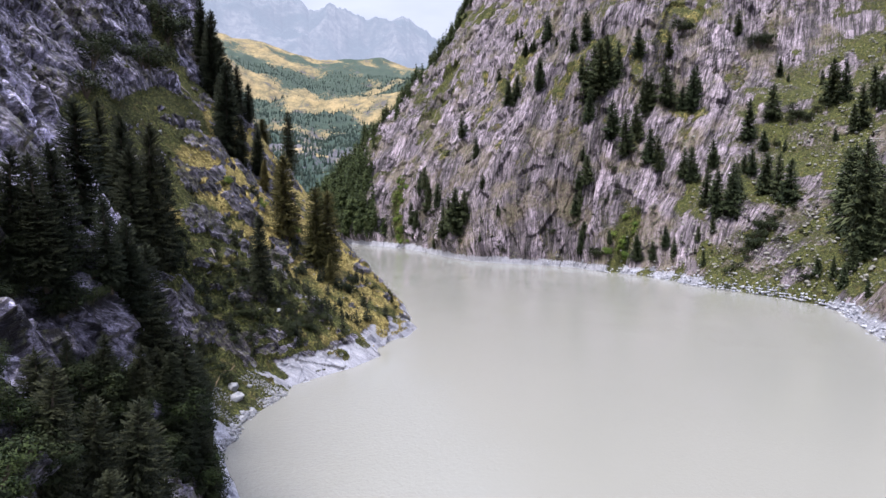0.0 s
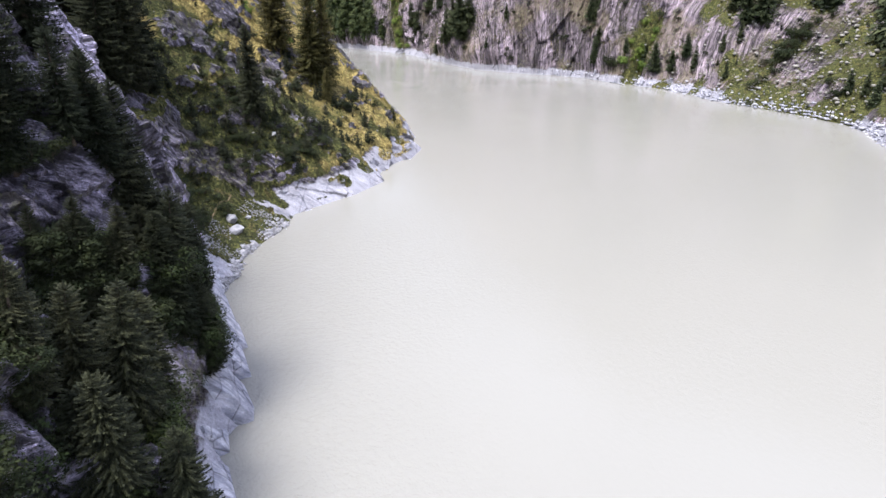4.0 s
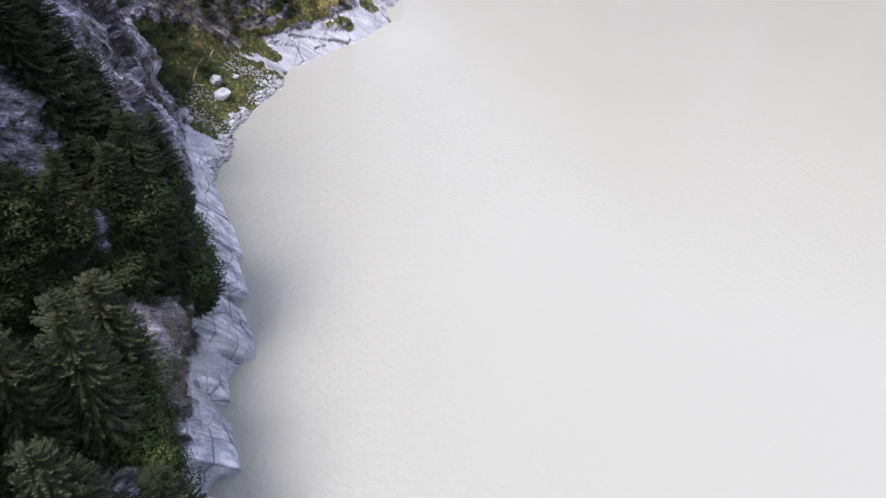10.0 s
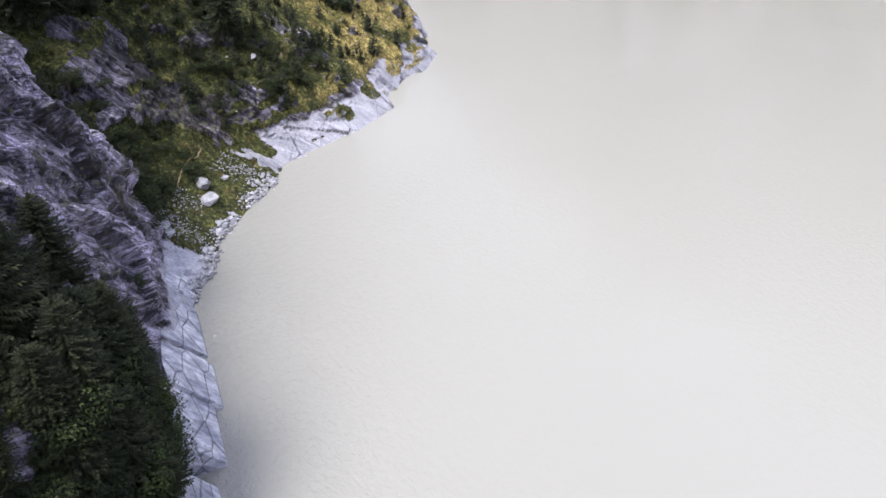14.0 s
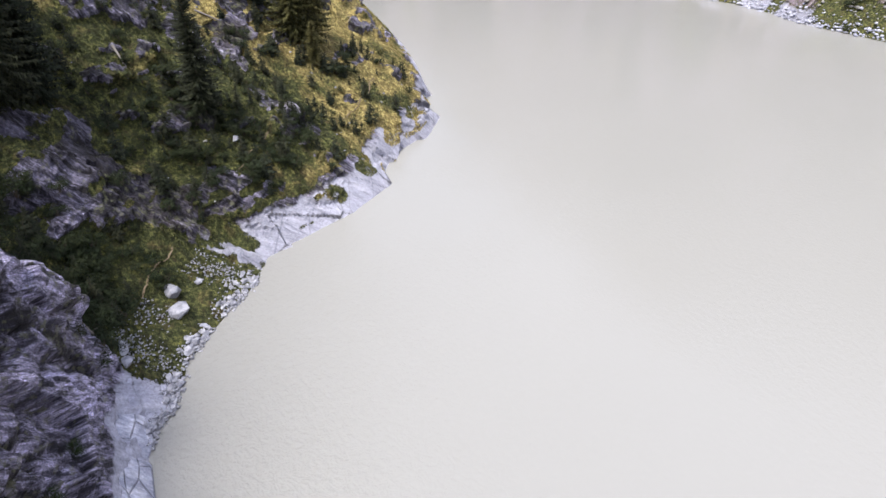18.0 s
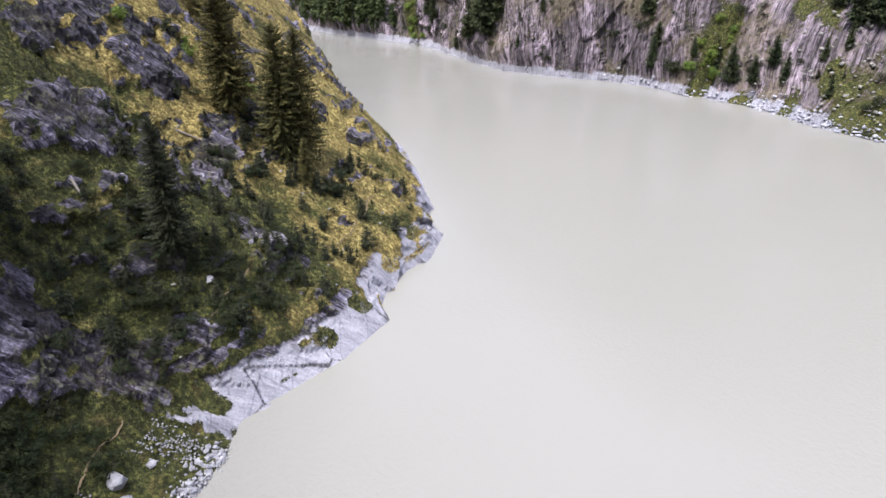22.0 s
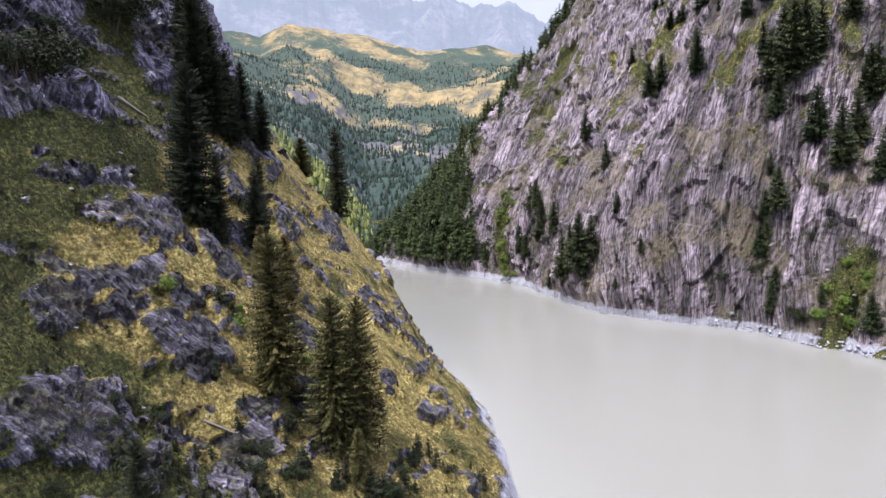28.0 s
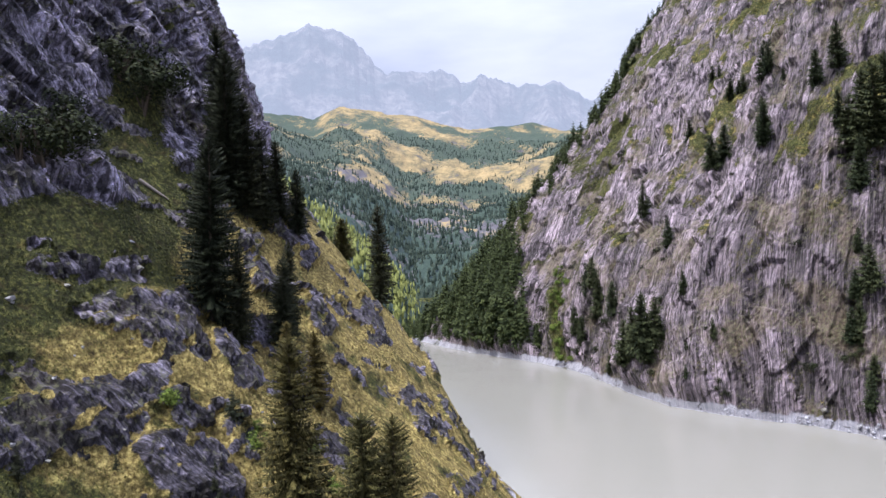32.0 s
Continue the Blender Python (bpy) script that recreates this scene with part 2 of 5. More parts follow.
    want = g.math("ADD", g.attr("turf"), g.math("MULTIPLY", g.math("SUBTRACT", g.noise(0.8, 7, 0.68), 0.5), 0.95))
    want = g.math("SUBTRACT", want, g.math("MULTIPLY", is_pale, 0.22))
    want = g.math("ADD", want, g.math("MULTIPLY", g.math("SUBTRACT", g.noise(3.6, 5, 0.75), 0.5), 1.1))
    is_turf = g.smooth(want, 0.43, 0.57)
    col = g.mix(is_turf, rock, turf_col)
    relief = g.math("ADD", g.math("MULTIPLY", grain, 1.3), g.math("MULTIPLY", fine, 0.5))
    relief = g.math("ADD", relief, g.math("MULTIPLY", g.math("ADD", speck, g.math("MULTIPLY", g.smooth(split, 0.0, 0.07), 0.5)), 0.16))
    relief = g.math("ADD", relief, g.math("MULTIPLY", g.math("MULTIPLY", tuft, is_turf), 0.5))
    nrm = g.bump(relief, 1.0, 0.8)
    return g.done(col, g.math("ADD", 0.58, g.math("MULTIPLY", is_turf, 0.35)), nrm, 0.28)


M_BANK = rock_and_turf("gneiss_and_turf", (0.246, 0.228, 0.312), 4.4, 0.34, 0.046, 0.22, 0.0, 1.0, 1.0, 0.7)
M_WALL = rock_and_turf("gneiss_wall", (0.285, 0.236, 0.286), 3.0, 0.06, 0.046, 0.65, 0.05, 1.7, 0.76)


def water_material():
    g = Graph("silty_water")
    cloudy = g.noise(0.012, 4, 0.5)
    col = g.mix(cloudy, (0.231, 0.229, 0.213), (0.254, 0.250, 0.232))
    gust = g.smooth(g.noise(0.03, 3, 0.5), 0.35, 0.65)
    rip = g.noise(1.5, 5, 0.62, stretch=(1, 0.8, 1), turn=(0, 0, 35), warp=0.3)
    x, y, z = g.split(g.co.outputs["Position"])
    shore = g.smooth(x, 14.0, -26.0)
    near = g.math("MULTIPLY", shore, g.smooth(y, 150.0, 90.0))
    gain = g.math("ADD", 0.06, g.math("MULTIPLY", g.math("ADD", g.math("MULTIPLY", gust, 0.3), g.math("MULTIPLY", near, 1.9)), 0.5))
    nrm = g.bump(g.math("MULTIPLY", rip, gain), 1.0, 0.30)
    return g.done(col, 0.10, nrm, 0.35)


M_WATER = water_material()


def grass_material():
    g = Graph("grass_blades")
    dry = g.smooth(g.math("ADD", g.noise(0.17, 8, 0.74), 0.13), 0.51, 0.76)
    v = g.math("ADD", g.math("MULTIPLY", g.noise(1.7, 5, 0.7), 0.5), g.math("MULTIPLY", g.island(), 0.5))
    straw = g.mix(v, (0.085, 0.060, 0.024), (0.395, 0.312, 0.115))
    green = g.mix(v, (0.030, 0.040, 0.010), (0.165, 0.180, 0.048))
    return g.done(g.mix(dry, green, straw), 0.9, None, 0.15)


def leaf_material(name, lo, hi, rough=0.75):
    g = Graph(name)
    v = g.math("ADD", g.math("MULTIPLY", g.noise(0.9, 3), 0.6), g.math("MULTIPLY", g.island(), 0.4))
    col = g.mix(g.smooth(v, 0.25, 0.8), lo, hi)
    tint = g.mix(g.rand(), (0.75, 0.80, 0.75), (1.25, 1.12, 1.0))
    return g.done(g.mix(1.0, col, tint, "MULTIPLY"), rough, None, 0.2)


M_NEEDLE = leaf_material("spruce_needles", (0.009, 0.013, 0.009), (0.046, 0.053, 0.030))
M_NEEDLE_OLIVE = leaf_material("larch_and_spruce_needles_olive", (0.020, 0.021, 0.009), (0.160, 0.142, 0.052))
M_LEAF = leaf_material("alder_leaves", (0.011, 0.020, 0.007), (0.050, 0.070, 0.022))
M_HEATH = leaf_material("dark_heath_leaves", (0.007, 0.012, 0.005), (0.030, 0.041, 0.015))
M_LEAF_BRIGHT = leaf_material("bright_young_leaves", (0.045, 0.080, 0.014), (0.165, 0.235, 0.050))
# Sunlight on the slopes behind is put into this bright needle colour.
M_LARCH = leaf_material("larch_needles_sun_tinted", (0.055, 0.070, 0.020), (0.215, 0.240, 0.078))
# Distance haze is mixed into these needles as a blue tint.
M_BLUE = leaf_material("spruce_needles_haze_tinted", (0.008, 0.019, 0.018), (0.034, 0.053, 0.046))
M_FOREST = leaf_material("far_forest_needles", (0.012, 0.022, 0.010), (0.078, 0.102, 0.038))


def bark_material():
    g = Graph("bark")
    n = g.noise(6, 5, 0.6, stretch=(1, 1, 0.2))
    return g.done(g.mix(n, (0.035, 0.026, 0.020), (0.13, 0.105, 0.085)), 0.9, g.bump(n, 0.6, 0.05), 0.2)


M_BARK = bark_material()


def dead_wood_material():
    g = Graph("bleached_wood")
    n = g.noise(5, 5, 0.6, stretch=(1, 1, 0.2))
    return g.done(g.mix(n, (0.12, 0.105, 0.09), (0.34, 0.31, 0.28)), 0.85, None, 0.2)


M_DEAD = dead_wood_material()


def boulder_material(name, lo, hi):
    g = Graph(name)
    a, b = g.noise(1.1, 6, 0.6), g.noise(7, 5, 0.7)
    col = g.mix(g.smooth(a, 0.3, 0.7), lo, hi)
    col = g.mix(0.4, col, g.ramp(b, (0.3, 0.4), (0.7, 1.0)), "MULTIPLY")
    tint = g.mix(g.rand(), (0.8, 0.8, 0.82), (1.1, 1.08, 1.05))
    return g.done(g.mix(1.0, col, tint, "MULTIPLY"), 0.75, g.bump(g.math("ADD", a, b), 0.6, 0.12), 0.3)


def slab_material():
    g = Graph("bleached_bedrock")
    a, b, c = g.noise(0.5, 6, 0.65, stretch=(0.6, 1, 1.6), turn=(0, 35, 24)), g.noise(6, 6, 0.7), g.noise(2.2, 5, 0.6, stretch=(0.3, 1, 1), turn=(0, 40, 20))
    col = g.ramp(a, (0.36, (0.28, 0.29, 0.36)), (0.5, (0.44, 0.45, 0.54)), (0.62, (0.70, 0.70, 0.78)))
    col = g.mix(0.6, col, g.ramp(c, (0.36, 0.45), (0.6, 1.1)), "MULTIPLY")
    col = g.mix(0.5, col, g.ramp(b, (0.3, 0.4), (0.66, 1.1)), "MULTIPLY")
    crack = g.cells(0.42, (1, 0.4, 0.7), (20, 30, 24))
    col = g.mix(0.8, col, g.ramp(crack, (0.0, 0.15), (0.02, 0.85), (0.05, 1.0)), "MULTIPLY")
    return g.done(col, 0.7, g.bump(g.math("ADD", g.math("MULTIPLY", b, 0.4), g.smooth(crack, 0.0, 0.05)), 0.7, 0.15), 0.3)


M_BOULDER = boulder_material("pale_boulder_stone", (0.20, 0.205, 0.24), (0.46, 0.465, 0.51))
M_SLAB = slab_material()
M_BOULDER_DARK = boulder_material("grey_lichened_stone", (0.15, 0.15, 0.15), (0.38, 0.37, 0.35))


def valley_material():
    """Far slopes: dark woods and grey hummocks near by, dry yellow pasture along the crest. A faint blue emission
    stands in for the air in front.
    """
    g = Graph("valley_woods_pasture_haze_glow")
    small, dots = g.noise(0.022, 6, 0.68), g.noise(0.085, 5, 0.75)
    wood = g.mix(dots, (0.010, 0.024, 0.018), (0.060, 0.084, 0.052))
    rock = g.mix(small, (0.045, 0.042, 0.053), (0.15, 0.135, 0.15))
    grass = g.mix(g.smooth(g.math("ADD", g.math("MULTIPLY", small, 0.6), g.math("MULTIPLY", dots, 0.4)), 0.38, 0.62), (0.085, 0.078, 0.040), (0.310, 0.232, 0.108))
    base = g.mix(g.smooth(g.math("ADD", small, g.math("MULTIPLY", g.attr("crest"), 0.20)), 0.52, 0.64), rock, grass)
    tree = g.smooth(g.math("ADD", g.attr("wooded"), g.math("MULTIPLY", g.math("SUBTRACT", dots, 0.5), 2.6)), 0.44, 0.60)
    # Haze put in as emission, paler towards the crest.
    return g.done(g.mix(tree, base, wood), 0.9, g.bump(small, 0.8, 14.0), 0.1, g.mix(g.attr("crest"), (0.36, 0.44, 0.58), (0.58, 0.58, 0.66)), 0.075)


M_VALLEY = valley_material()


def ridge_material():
    """The farthest range; a pale blue emission stands in for the haze before it."""
    g = Graph("far_ridge_haze_glow")
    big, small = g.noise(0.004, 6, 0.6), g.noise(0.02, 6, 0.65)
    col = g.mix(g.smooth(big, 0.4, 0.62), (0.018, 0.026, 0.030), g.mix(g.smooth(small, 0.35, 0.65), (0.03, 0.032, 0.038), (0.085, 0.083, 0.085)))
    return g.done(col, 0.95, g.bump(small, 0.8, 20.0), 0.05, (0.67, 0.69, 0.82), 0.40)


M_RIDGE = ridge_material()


# ---- noise in arrays ----
def hash3(i, j, k, seed):
    h = (i * 374761393 + j * 668265263 + k * 1274126177 + seed * 974711) & 0xFFFFFFFF
    h = ((h ^ (h >> 13)) * 1103515245) & 0xFFFFFFFF
    return ((h ^ (h >> 16)) & 0xFFFF) / 65535.0


def vnoise(p, seed=0):
    """Smooth value noise, 0 to 1, at an array of places."""
    f = np.floor(p)
    u = p - f
    u = u * u * (3 - 2 * u)
    i, j, k = (f[..., n].astype(np.int64) for n in range(3))
    tot = 0
    for a in (0, 1):
        for b in (0, 1):
            for c in (0, 1):
                w = (u[..., 0] if a else 1 - u[..., 0]) * (u[..., 1] if b else 1 - u[..., 1]) * (u[..., 2] if c else 1 - u[..., 2])
                tot = tot + w * hash3(i + a, j + b, k + c, seed)
    return tot


def fbm(p, octaves=4, gain=0.5, seed=0, ridged=False):
    tot, amp, norm = 0, 1.0, 0.0
    for o in range(octaves):
        v = vnoise(p * 2.03**o + 17.3 * o, seed + o)
        tot = tot + amp * (1 - np.abs(2 * v - 1) if ridged else v)
        norm += amp
        amp *= gain
    return tot / norm


def blocks(p, seed=0):
    """Per-cell random value of a jittered cell pattern: flat-faced blocks."""
    return blocks_and_joints(p, seed)[0]


def blocks_and_joints(p, seed=0):
    """The same, with the distance to the joint between two blocks."""
    f = np.floor(p).astype(np.int64)
    best, next_best, val = np.full(p.shape[:-1], 9.0), np.full(p.shape[:-1], 9.0), np.zeros(p.shape[:-1])
    for a in (-1, 0, 1):
        for b in (-1, 0, 1):
            for c in (-1, 0, 1):
                i, j, k = f[..., 0] + a, f[..., 1] + b, f[..., 2] + c
                d = (i + hash3(i, j, k, seed) - p[..., 0]) ** 2 + (j + hash3(i, j, k, seed + 1) - p[..., 1]) ** 2 + (k + hash3(i, j, k, seed + 2) - p[..., 2]) ** 2
                near = d < best
                next_best = np.where(near, best, np.minimum(next_best, d))
                best = np.where(near, d, best)
                val = np.where(near, hash3(i, j, k, seed + 3), val)
    return val, np.sqrt(next_best) - np.sqrt(best)


def blur(a, sigma, axis=0):
    r = max(1, int(3 * sigma))
    w = np.exp(-0.5 * (np.arange(-r, r + 1) / sigma) ** 2)
    w /= w.sum()
    pad = [(0, 0)] * a.ndim
    pad[axis] = (r, r)
    ap = np.pad(a, pad, mode="edge")
    return np.apply_along_axis(lambda v: np.convolve(v, w, "valid"), axis, ap)


def ease(v, lo, hi):
    t = np.clip((v - lo) / (hi - lo), 0, 1)
    return t * t * (3 - 2 * t)


def grid_normals(P):
    n = np.cross(np.gradient(P, axis=0), np.gradient(P, axis=1))
    n /= np.linalg.norm(n, axis=-1, keepdims=True) + 1e-9
    return n


def sheet(name, P, material, attrs=(), flip=False, smooth=False):
    """A mesh from a grid of places, with one value a vertex for each named attribute."""
    rows, cols = P.shape[:2]
    i = np.arange(rows * cols).reshape(rows, cols)
    q = np.stack([i[:-1, :-1], i[1:, :-1], i[1:, 1:], i[:-1, 1:]], -1).reshape(-1, 4)
    if flip:
        q = q[:, ::-1]
    me = bpy.data.meshes.new(name)
    me.vertices.add(rows * cols)
    me.vertices.foreach_set("co", P.reshape(-1).astype(np.float32))
    me.loops.add(q.size)
    me.loops.foreach_set("vertex_index", q.reshape(-1).astype(np.int32))
    me.polygons.add(len(q))
    me.polygons.foreach_set("loop_start", np.arange(0, q.size, 4, dtype=np.int32))
    me.polygons.foreach_set("use_smooth", np.full(len(q), smooth))
    me.update(calc_edges=True)
    for key, v in attrs:
        at = me.attributes.new(key, "FLOAT", "POINT")
        at.data.foreach_set("value", v.reshape(-1).astype(np.float32))
    me.materials.append(material)
    return new(name, me)


def trimesh(name, V, F, material):
    """A mesh from vertex and triangle arrays."""
    me = bpy.data.meshes.new(name)
    V, F = np.asarray(V, np.float32), np.asarray(F, np.int32)
    me.vertices.add(len(V))
    me.vertices.foreach_set("co", V.reshape(-1))
    me.loops.add(F.size)
    me.loops.foreach_set("vertex_index", F.reshape(-1))
    me.polygons.add(len(F))
    me.polygons.foreach_set("loop_start", np.arange(0, F.size, 3, dtype=np.int32))
    me.update(calc_edges=True)
    me.materials.append(material)
    return me


# ---- the near bank and its headland ----
SHORE = np.array([
    (-70, -6), (-30, -9), (0, -9), (25, -9.5), (36, -9.8), (39.4, -10.6), (42.3, -15), (43.6, -17.2), (46.8, -19.3), (51, -17.6), (53, -17.9), (54.8, -20.3), (58.2, -20.4), (62.4, -19), (65.3, -20.4),
    (68.8, -23), (71.2, -21.6), (77.9, -24.8), (86.4, -28.3), (94.8, -31), (99, -29.4), (106, -30.6), (116, -28.3), (122.4, -26.2), (129, -26.6),
    (132.3, -22.8), (141.7, -15), (152.8, -8.8), (157, -10.5), (165, -9.6), (173.3, -4), (184.5, -1.5), (192, -3.2), (200.5, -3.7), (226, -7.4), (240, -10), (262, -19),
    (300, -46), (370, -92), (470, -150), (600, -225)])
LEVELS = (-8, 0, 4, 10, 20, 35, 55, 80, 110, 150, 200)
# distance inland at which each level is reached, for stations along the bank
BANK = {
    -70: (-6, 0, 1.5, 4, 9, 16, 26, 40, 56, 78, 110),
    22: (-6, 0, 4.5, 8.6, 13.2, 20, 29.5, 43.5, 59.5, 81.5, 113),
    32: (-6, 0, 4.5, 7.6, 10.6, 21, 30.5, 43.5, 59.5, 81.5, 113),
    37.5: (-6, 0, 4.5, 8.4, 12.6, 21, 31, 44, 60, 82, 113),
    41: (-6, 0, 1.6, 4.6, 10.5, 17.5, 26.5, 40, 55, 77, 108),
    48: (-6, 0, 1.6, 5, 11.2, 18, 27, 41, 56, 77, 108),
    52: (-6, 0, 1.6, 4.8, 10.6, 17, 26, 40, 55, 76, 108),
    57: (-6, 0, 1.6, 2.9, 6.8, 13, 23, 38, 54, 76, 108),
    62: (-6, 0, 1.6, 3.4, 8.5, 15, 24, 38, 54, 76, 108),
    72: (-5, 0, 1.6, 4.6, 9.6, 15.5, 25, 39, 55, 76, 108),
    80: (-5, 0, 1.5, 4.2, 9.2, 15.6, 25.6, 38, 55, 76, 106),
    87: (-6, 0, 1.8, 4.4, 8.0, 14.5, 24.4, 39, 55, 77, 107),
    92: (-6, 0, 2.2, 5.4, 8.6, 14.8, 25, 40, 56, 78, 108),
    # top levels to station 140 are out of view, steepened to shade the meadow
    100: (-8, 0, 4.2, 8.6, 12.2, 18, 29, 45, 61, 80, 98),
    104: (-9, 0, 5.5, 10, 16.5, 25, 37, 51, 67, 82, 94),
    113: (-12, 0, 7, 14, 23, 34, 48, 62, 76, 84, 92),
    124: (-12, 0, 7, 13, 20, 33, 48, 64, 78, 86, 94),
    140: (-10, 0, 4, 11, 22, 37, 52, 70, 86, 98, 110),
    156: (-8, 0, 3, 12, 26, 42, 58, 74, 88, 106, 130),
    175: (-8, 0, 3, 12, 27, 42, 59, 76, 90, 106, 130),
    200: (-8, 0, 2.5, 8, 22, 39, 56, 76, 90, 106, 130),
    232: (-8, 0, 4, 9, 18, 33, 48, 66, 78, 93, 118),
    252: (-8, 0, 5, 11, 18, 28, 43, 62, 72, 86, 110),
    270: (-8, 0, 4, 8, 12, 20, 37, 57, 68, 82, 108),
    300: (-12, 0, 6, 12, 22, 36, 52, 72, 90, 112, 150),
    380: (-20, 0, 6, 14, 26, 44, 74, 110, 150, 190, 240),
    600: (-20, 0, 8, 18, 34, 60, 100, 150, 200, 250, 310),
}
ys = np.concatenate([np.arange(-70, 10, 1.2), np.arange(10, 40, 0.8), np.arange(40, 122, 0.48), np.arange(122, 200, 0.34), np.arange(200, 215, 0.48), np.arange(215, 262, 0.8), np.arange(262, 560, 2.6)])
shore_x = np.interp(ys, np.arange(-70, 561, 0.25), blur(np.interp(np.arange(-70, 561, 0.25), SHORE[:, 0], SHORE[:, 1]), 3.0))
stations = np.array(sorted(BANK))
even = np.linspace(-70, 560, 1261)
soft_shore = np.interp(ys, even, blur(np.interp(even, SHORE[:, 0], SHORE[:, 1]), 10))
soft_offs = np.stack([np.interp(ys, even, blur(np.interp(even, stations, [BANK[s][k] for s in stations]), 3.5)) for k in range(len(LEVELS))], 1)
NC = 450
P = np.zeros((len(ys), NC, 3))
frac = np.linspace(0, 1, NC) ** 1.25
for r, y in enumerate(ys):
    w = np.clip(np.array(LEVELS) / 14.0, 0, 1)
    px = (shore_x[r] * (1 - w) + soft_shore[r] * w) - soft_offs[r]
    pz = np.array(LEVELS, float)
    arc = np.concatenate([[0], np.cumsum(np.hypot(np.diff(px), np.diff(pz)))])
    P[r, :, 0], P[r, :, 2] = np.interp(frac * arc[-1], arc, px), np.interp(frac * arc[-1], arc, pz)
P[..., 1] = ys[:, None]
for _ in range(2):
    P[:, 1:-1] = 0.25 * P[:, :-2] + 0.5 * P[:, 1:-1] + 0.25 * P[:, 2:]
N = grid_normals(P)
if N[40, 180, 2] < 0:
    N = -N
x, y, z = P[..., 0], P[..., 1], P[..., 2]
gully = np.exp(-(((y - 112 + 0.20 * (x + 30)) / 8.5) ** 2))
cliffy = 1 - ease(y + 3 * (vnoise(P / 6.0, 2) - 0.5) - 0.10 * z, 99, 102)
upper = ease(z + 14 * (fbm(P / 16.0, 3, seed=6) - 0.5) - 0.16 * (y - 170), 66, 71) * ease(y, 112, 124)
chute = np.exp(-(((y - 203 - 0.55 * (z - 76)) / 6.5) ** 2)) * (1 - ease(z, 98, 104))
upper = upper * (1 - np.clip(1.4 * chute, 0, 1))
warp_y = y + 5.0 * (fbm(P / 6.0, 3, seed=8) - 0.5)
warp_z = z + 4.0 * (fbm(P / 5.0, 3, seed=9) - 0.5)
crag, face = np.zeros_like(z), np.zeros_like(z)
# outcrops on the headland: along the bank, height, half width, half height
CRAGS_LOW = ((150, 34, 9, 4.5), (119.5, 17.5, 6.5, 5), (125, 11, 5.5, 4.6), (132, 8.5, 6, 3), (137, 18, 4, 1.5), (150, 13, 4.5, 1.6), (178, 14.5, 3, 1.6), (176.6, 20, 4, 2),
             (123, 23, 5, 2.4), (172, 25.5, 3.5, 2.5), (154, 26, 3.5, 2.2), (178.5, 27, 3, 2), (201, 21, 4, 2.4), (209, 14, 5, 3), (188, 9, 3, 1.5), (160, 20, 3, 1.4), (143, 26, 3, 1.8))
CRAGS_HIGH = ((172, 36.5, 4.8, 4.4), (164, 43.5, 7.5, 3.6), (181.5, 52, 7.5, 5.6), (176, 41.5, 2.2, 2.2), (181, 38.5, 3, 3.2), (174, 60.5, 4, 1.8), (190, 46, 4, 4), (205, 40, 5, 4),
              (222, 49, 5, 5), (213, 60, 5, 6), (236, 68, 9, 10), (230, 30, 6, 4), (195, 33, 3.4, 3), (246, 46, 6, 5), (250, 24, 7, 4))
crag_noise = (fbm(P / 4.2, 4, seed=16) - 0.5) * 1.5 + (fbm(P / 1.4, 3, seed=17) - 0.5) * 0.25
for cy, cz, hy, hz in CRAGS_LOW + CRAGS_HIGH:
    r = np.sqrt(((warp_y - cy) / hy) ** 2 + ((warp_z - cz) / hz) ** 2)
    crag = np.maximum(crag, np.clip(1.35 - r, 0, 1))
    face = np.maximum(face, (1 - ease(r, 0.7, 1.2)) * (0.8 + 0.15 * hz) * (0.6 + 0.4 * np.clip((warp_z - cz) / hz, -1, 1)))
# small ribs of rock breaking through the turf
small = fbm(np.stack([y / 7.0, z / 3.0 + y / 16.0, x / 9.0], -1), 4, seed=18)
crag = np.maximum(crag, ease(small, 0.56, 0.68) * 0.9 * ease(y, 120, 134))
crag = ease(crag + crag_noise * (crag > 0.02), 0.34, 0.52)
face = 1.1 * face + 0.35 * crag
rocky = np.clip(np.maximum(np.maximum(cliffy, upper) * (1 - 0.6 * gully * (1 - cliffy)), crag), 0, 1)
foot = (1 - ease(z + 2.5 * (vnoise(P / 4.0, 12) - 0.5), 4.0, 6.5)) * ease(y, 124, 133)
rocky = np.maximum(rocky, foot)
wet = ease(z, -1.0, 4.5)
# dipping slabs: across and along their strike
across, along = 0.75 * y + 0.66 * z, 0.66 * y - 0.75 * z
q = np.stack([across, along * 0.33, x * 0.8], -1)
disp = (fbm(q / 13.0, 4, seed=11, ridged=True) - 0.62) * 5.0 * np.maximum(cliffy, upper) * ease(z, 1, 12)
big = blocks(q / 9.5, 23)
mid = blocks(q / 5.2, 21)
tone = 0.45 * big + 0.35 * mid + 0.20 * blocks(q / 2.1, 27) - 0.36 * crag * (1 - cliffy) + 0.36 * cliffy
disp += (big - 0.5) * 2.6 * np.maximum(cliffy, upper) * ease(z, 3, 12)
disp += (mid - 0.5) * (0.5 + 2.1 * ease(z, 2, 10) * (1 - 0.5 * crag)) * rocky + (blocks(q / 2.1, 27) - 0.5) * 0.95 * rocky * (1 - 0.35 * crag) * (1 - 0.6 * foot) + (blocks(q / 0.95, 29) - 0.5) * 0.38 * rocky * (1 - 0.6 * foot)
disp += (fbm(q / 2.2, 4, seed=31) - 0.5) * 0.55 * rocky
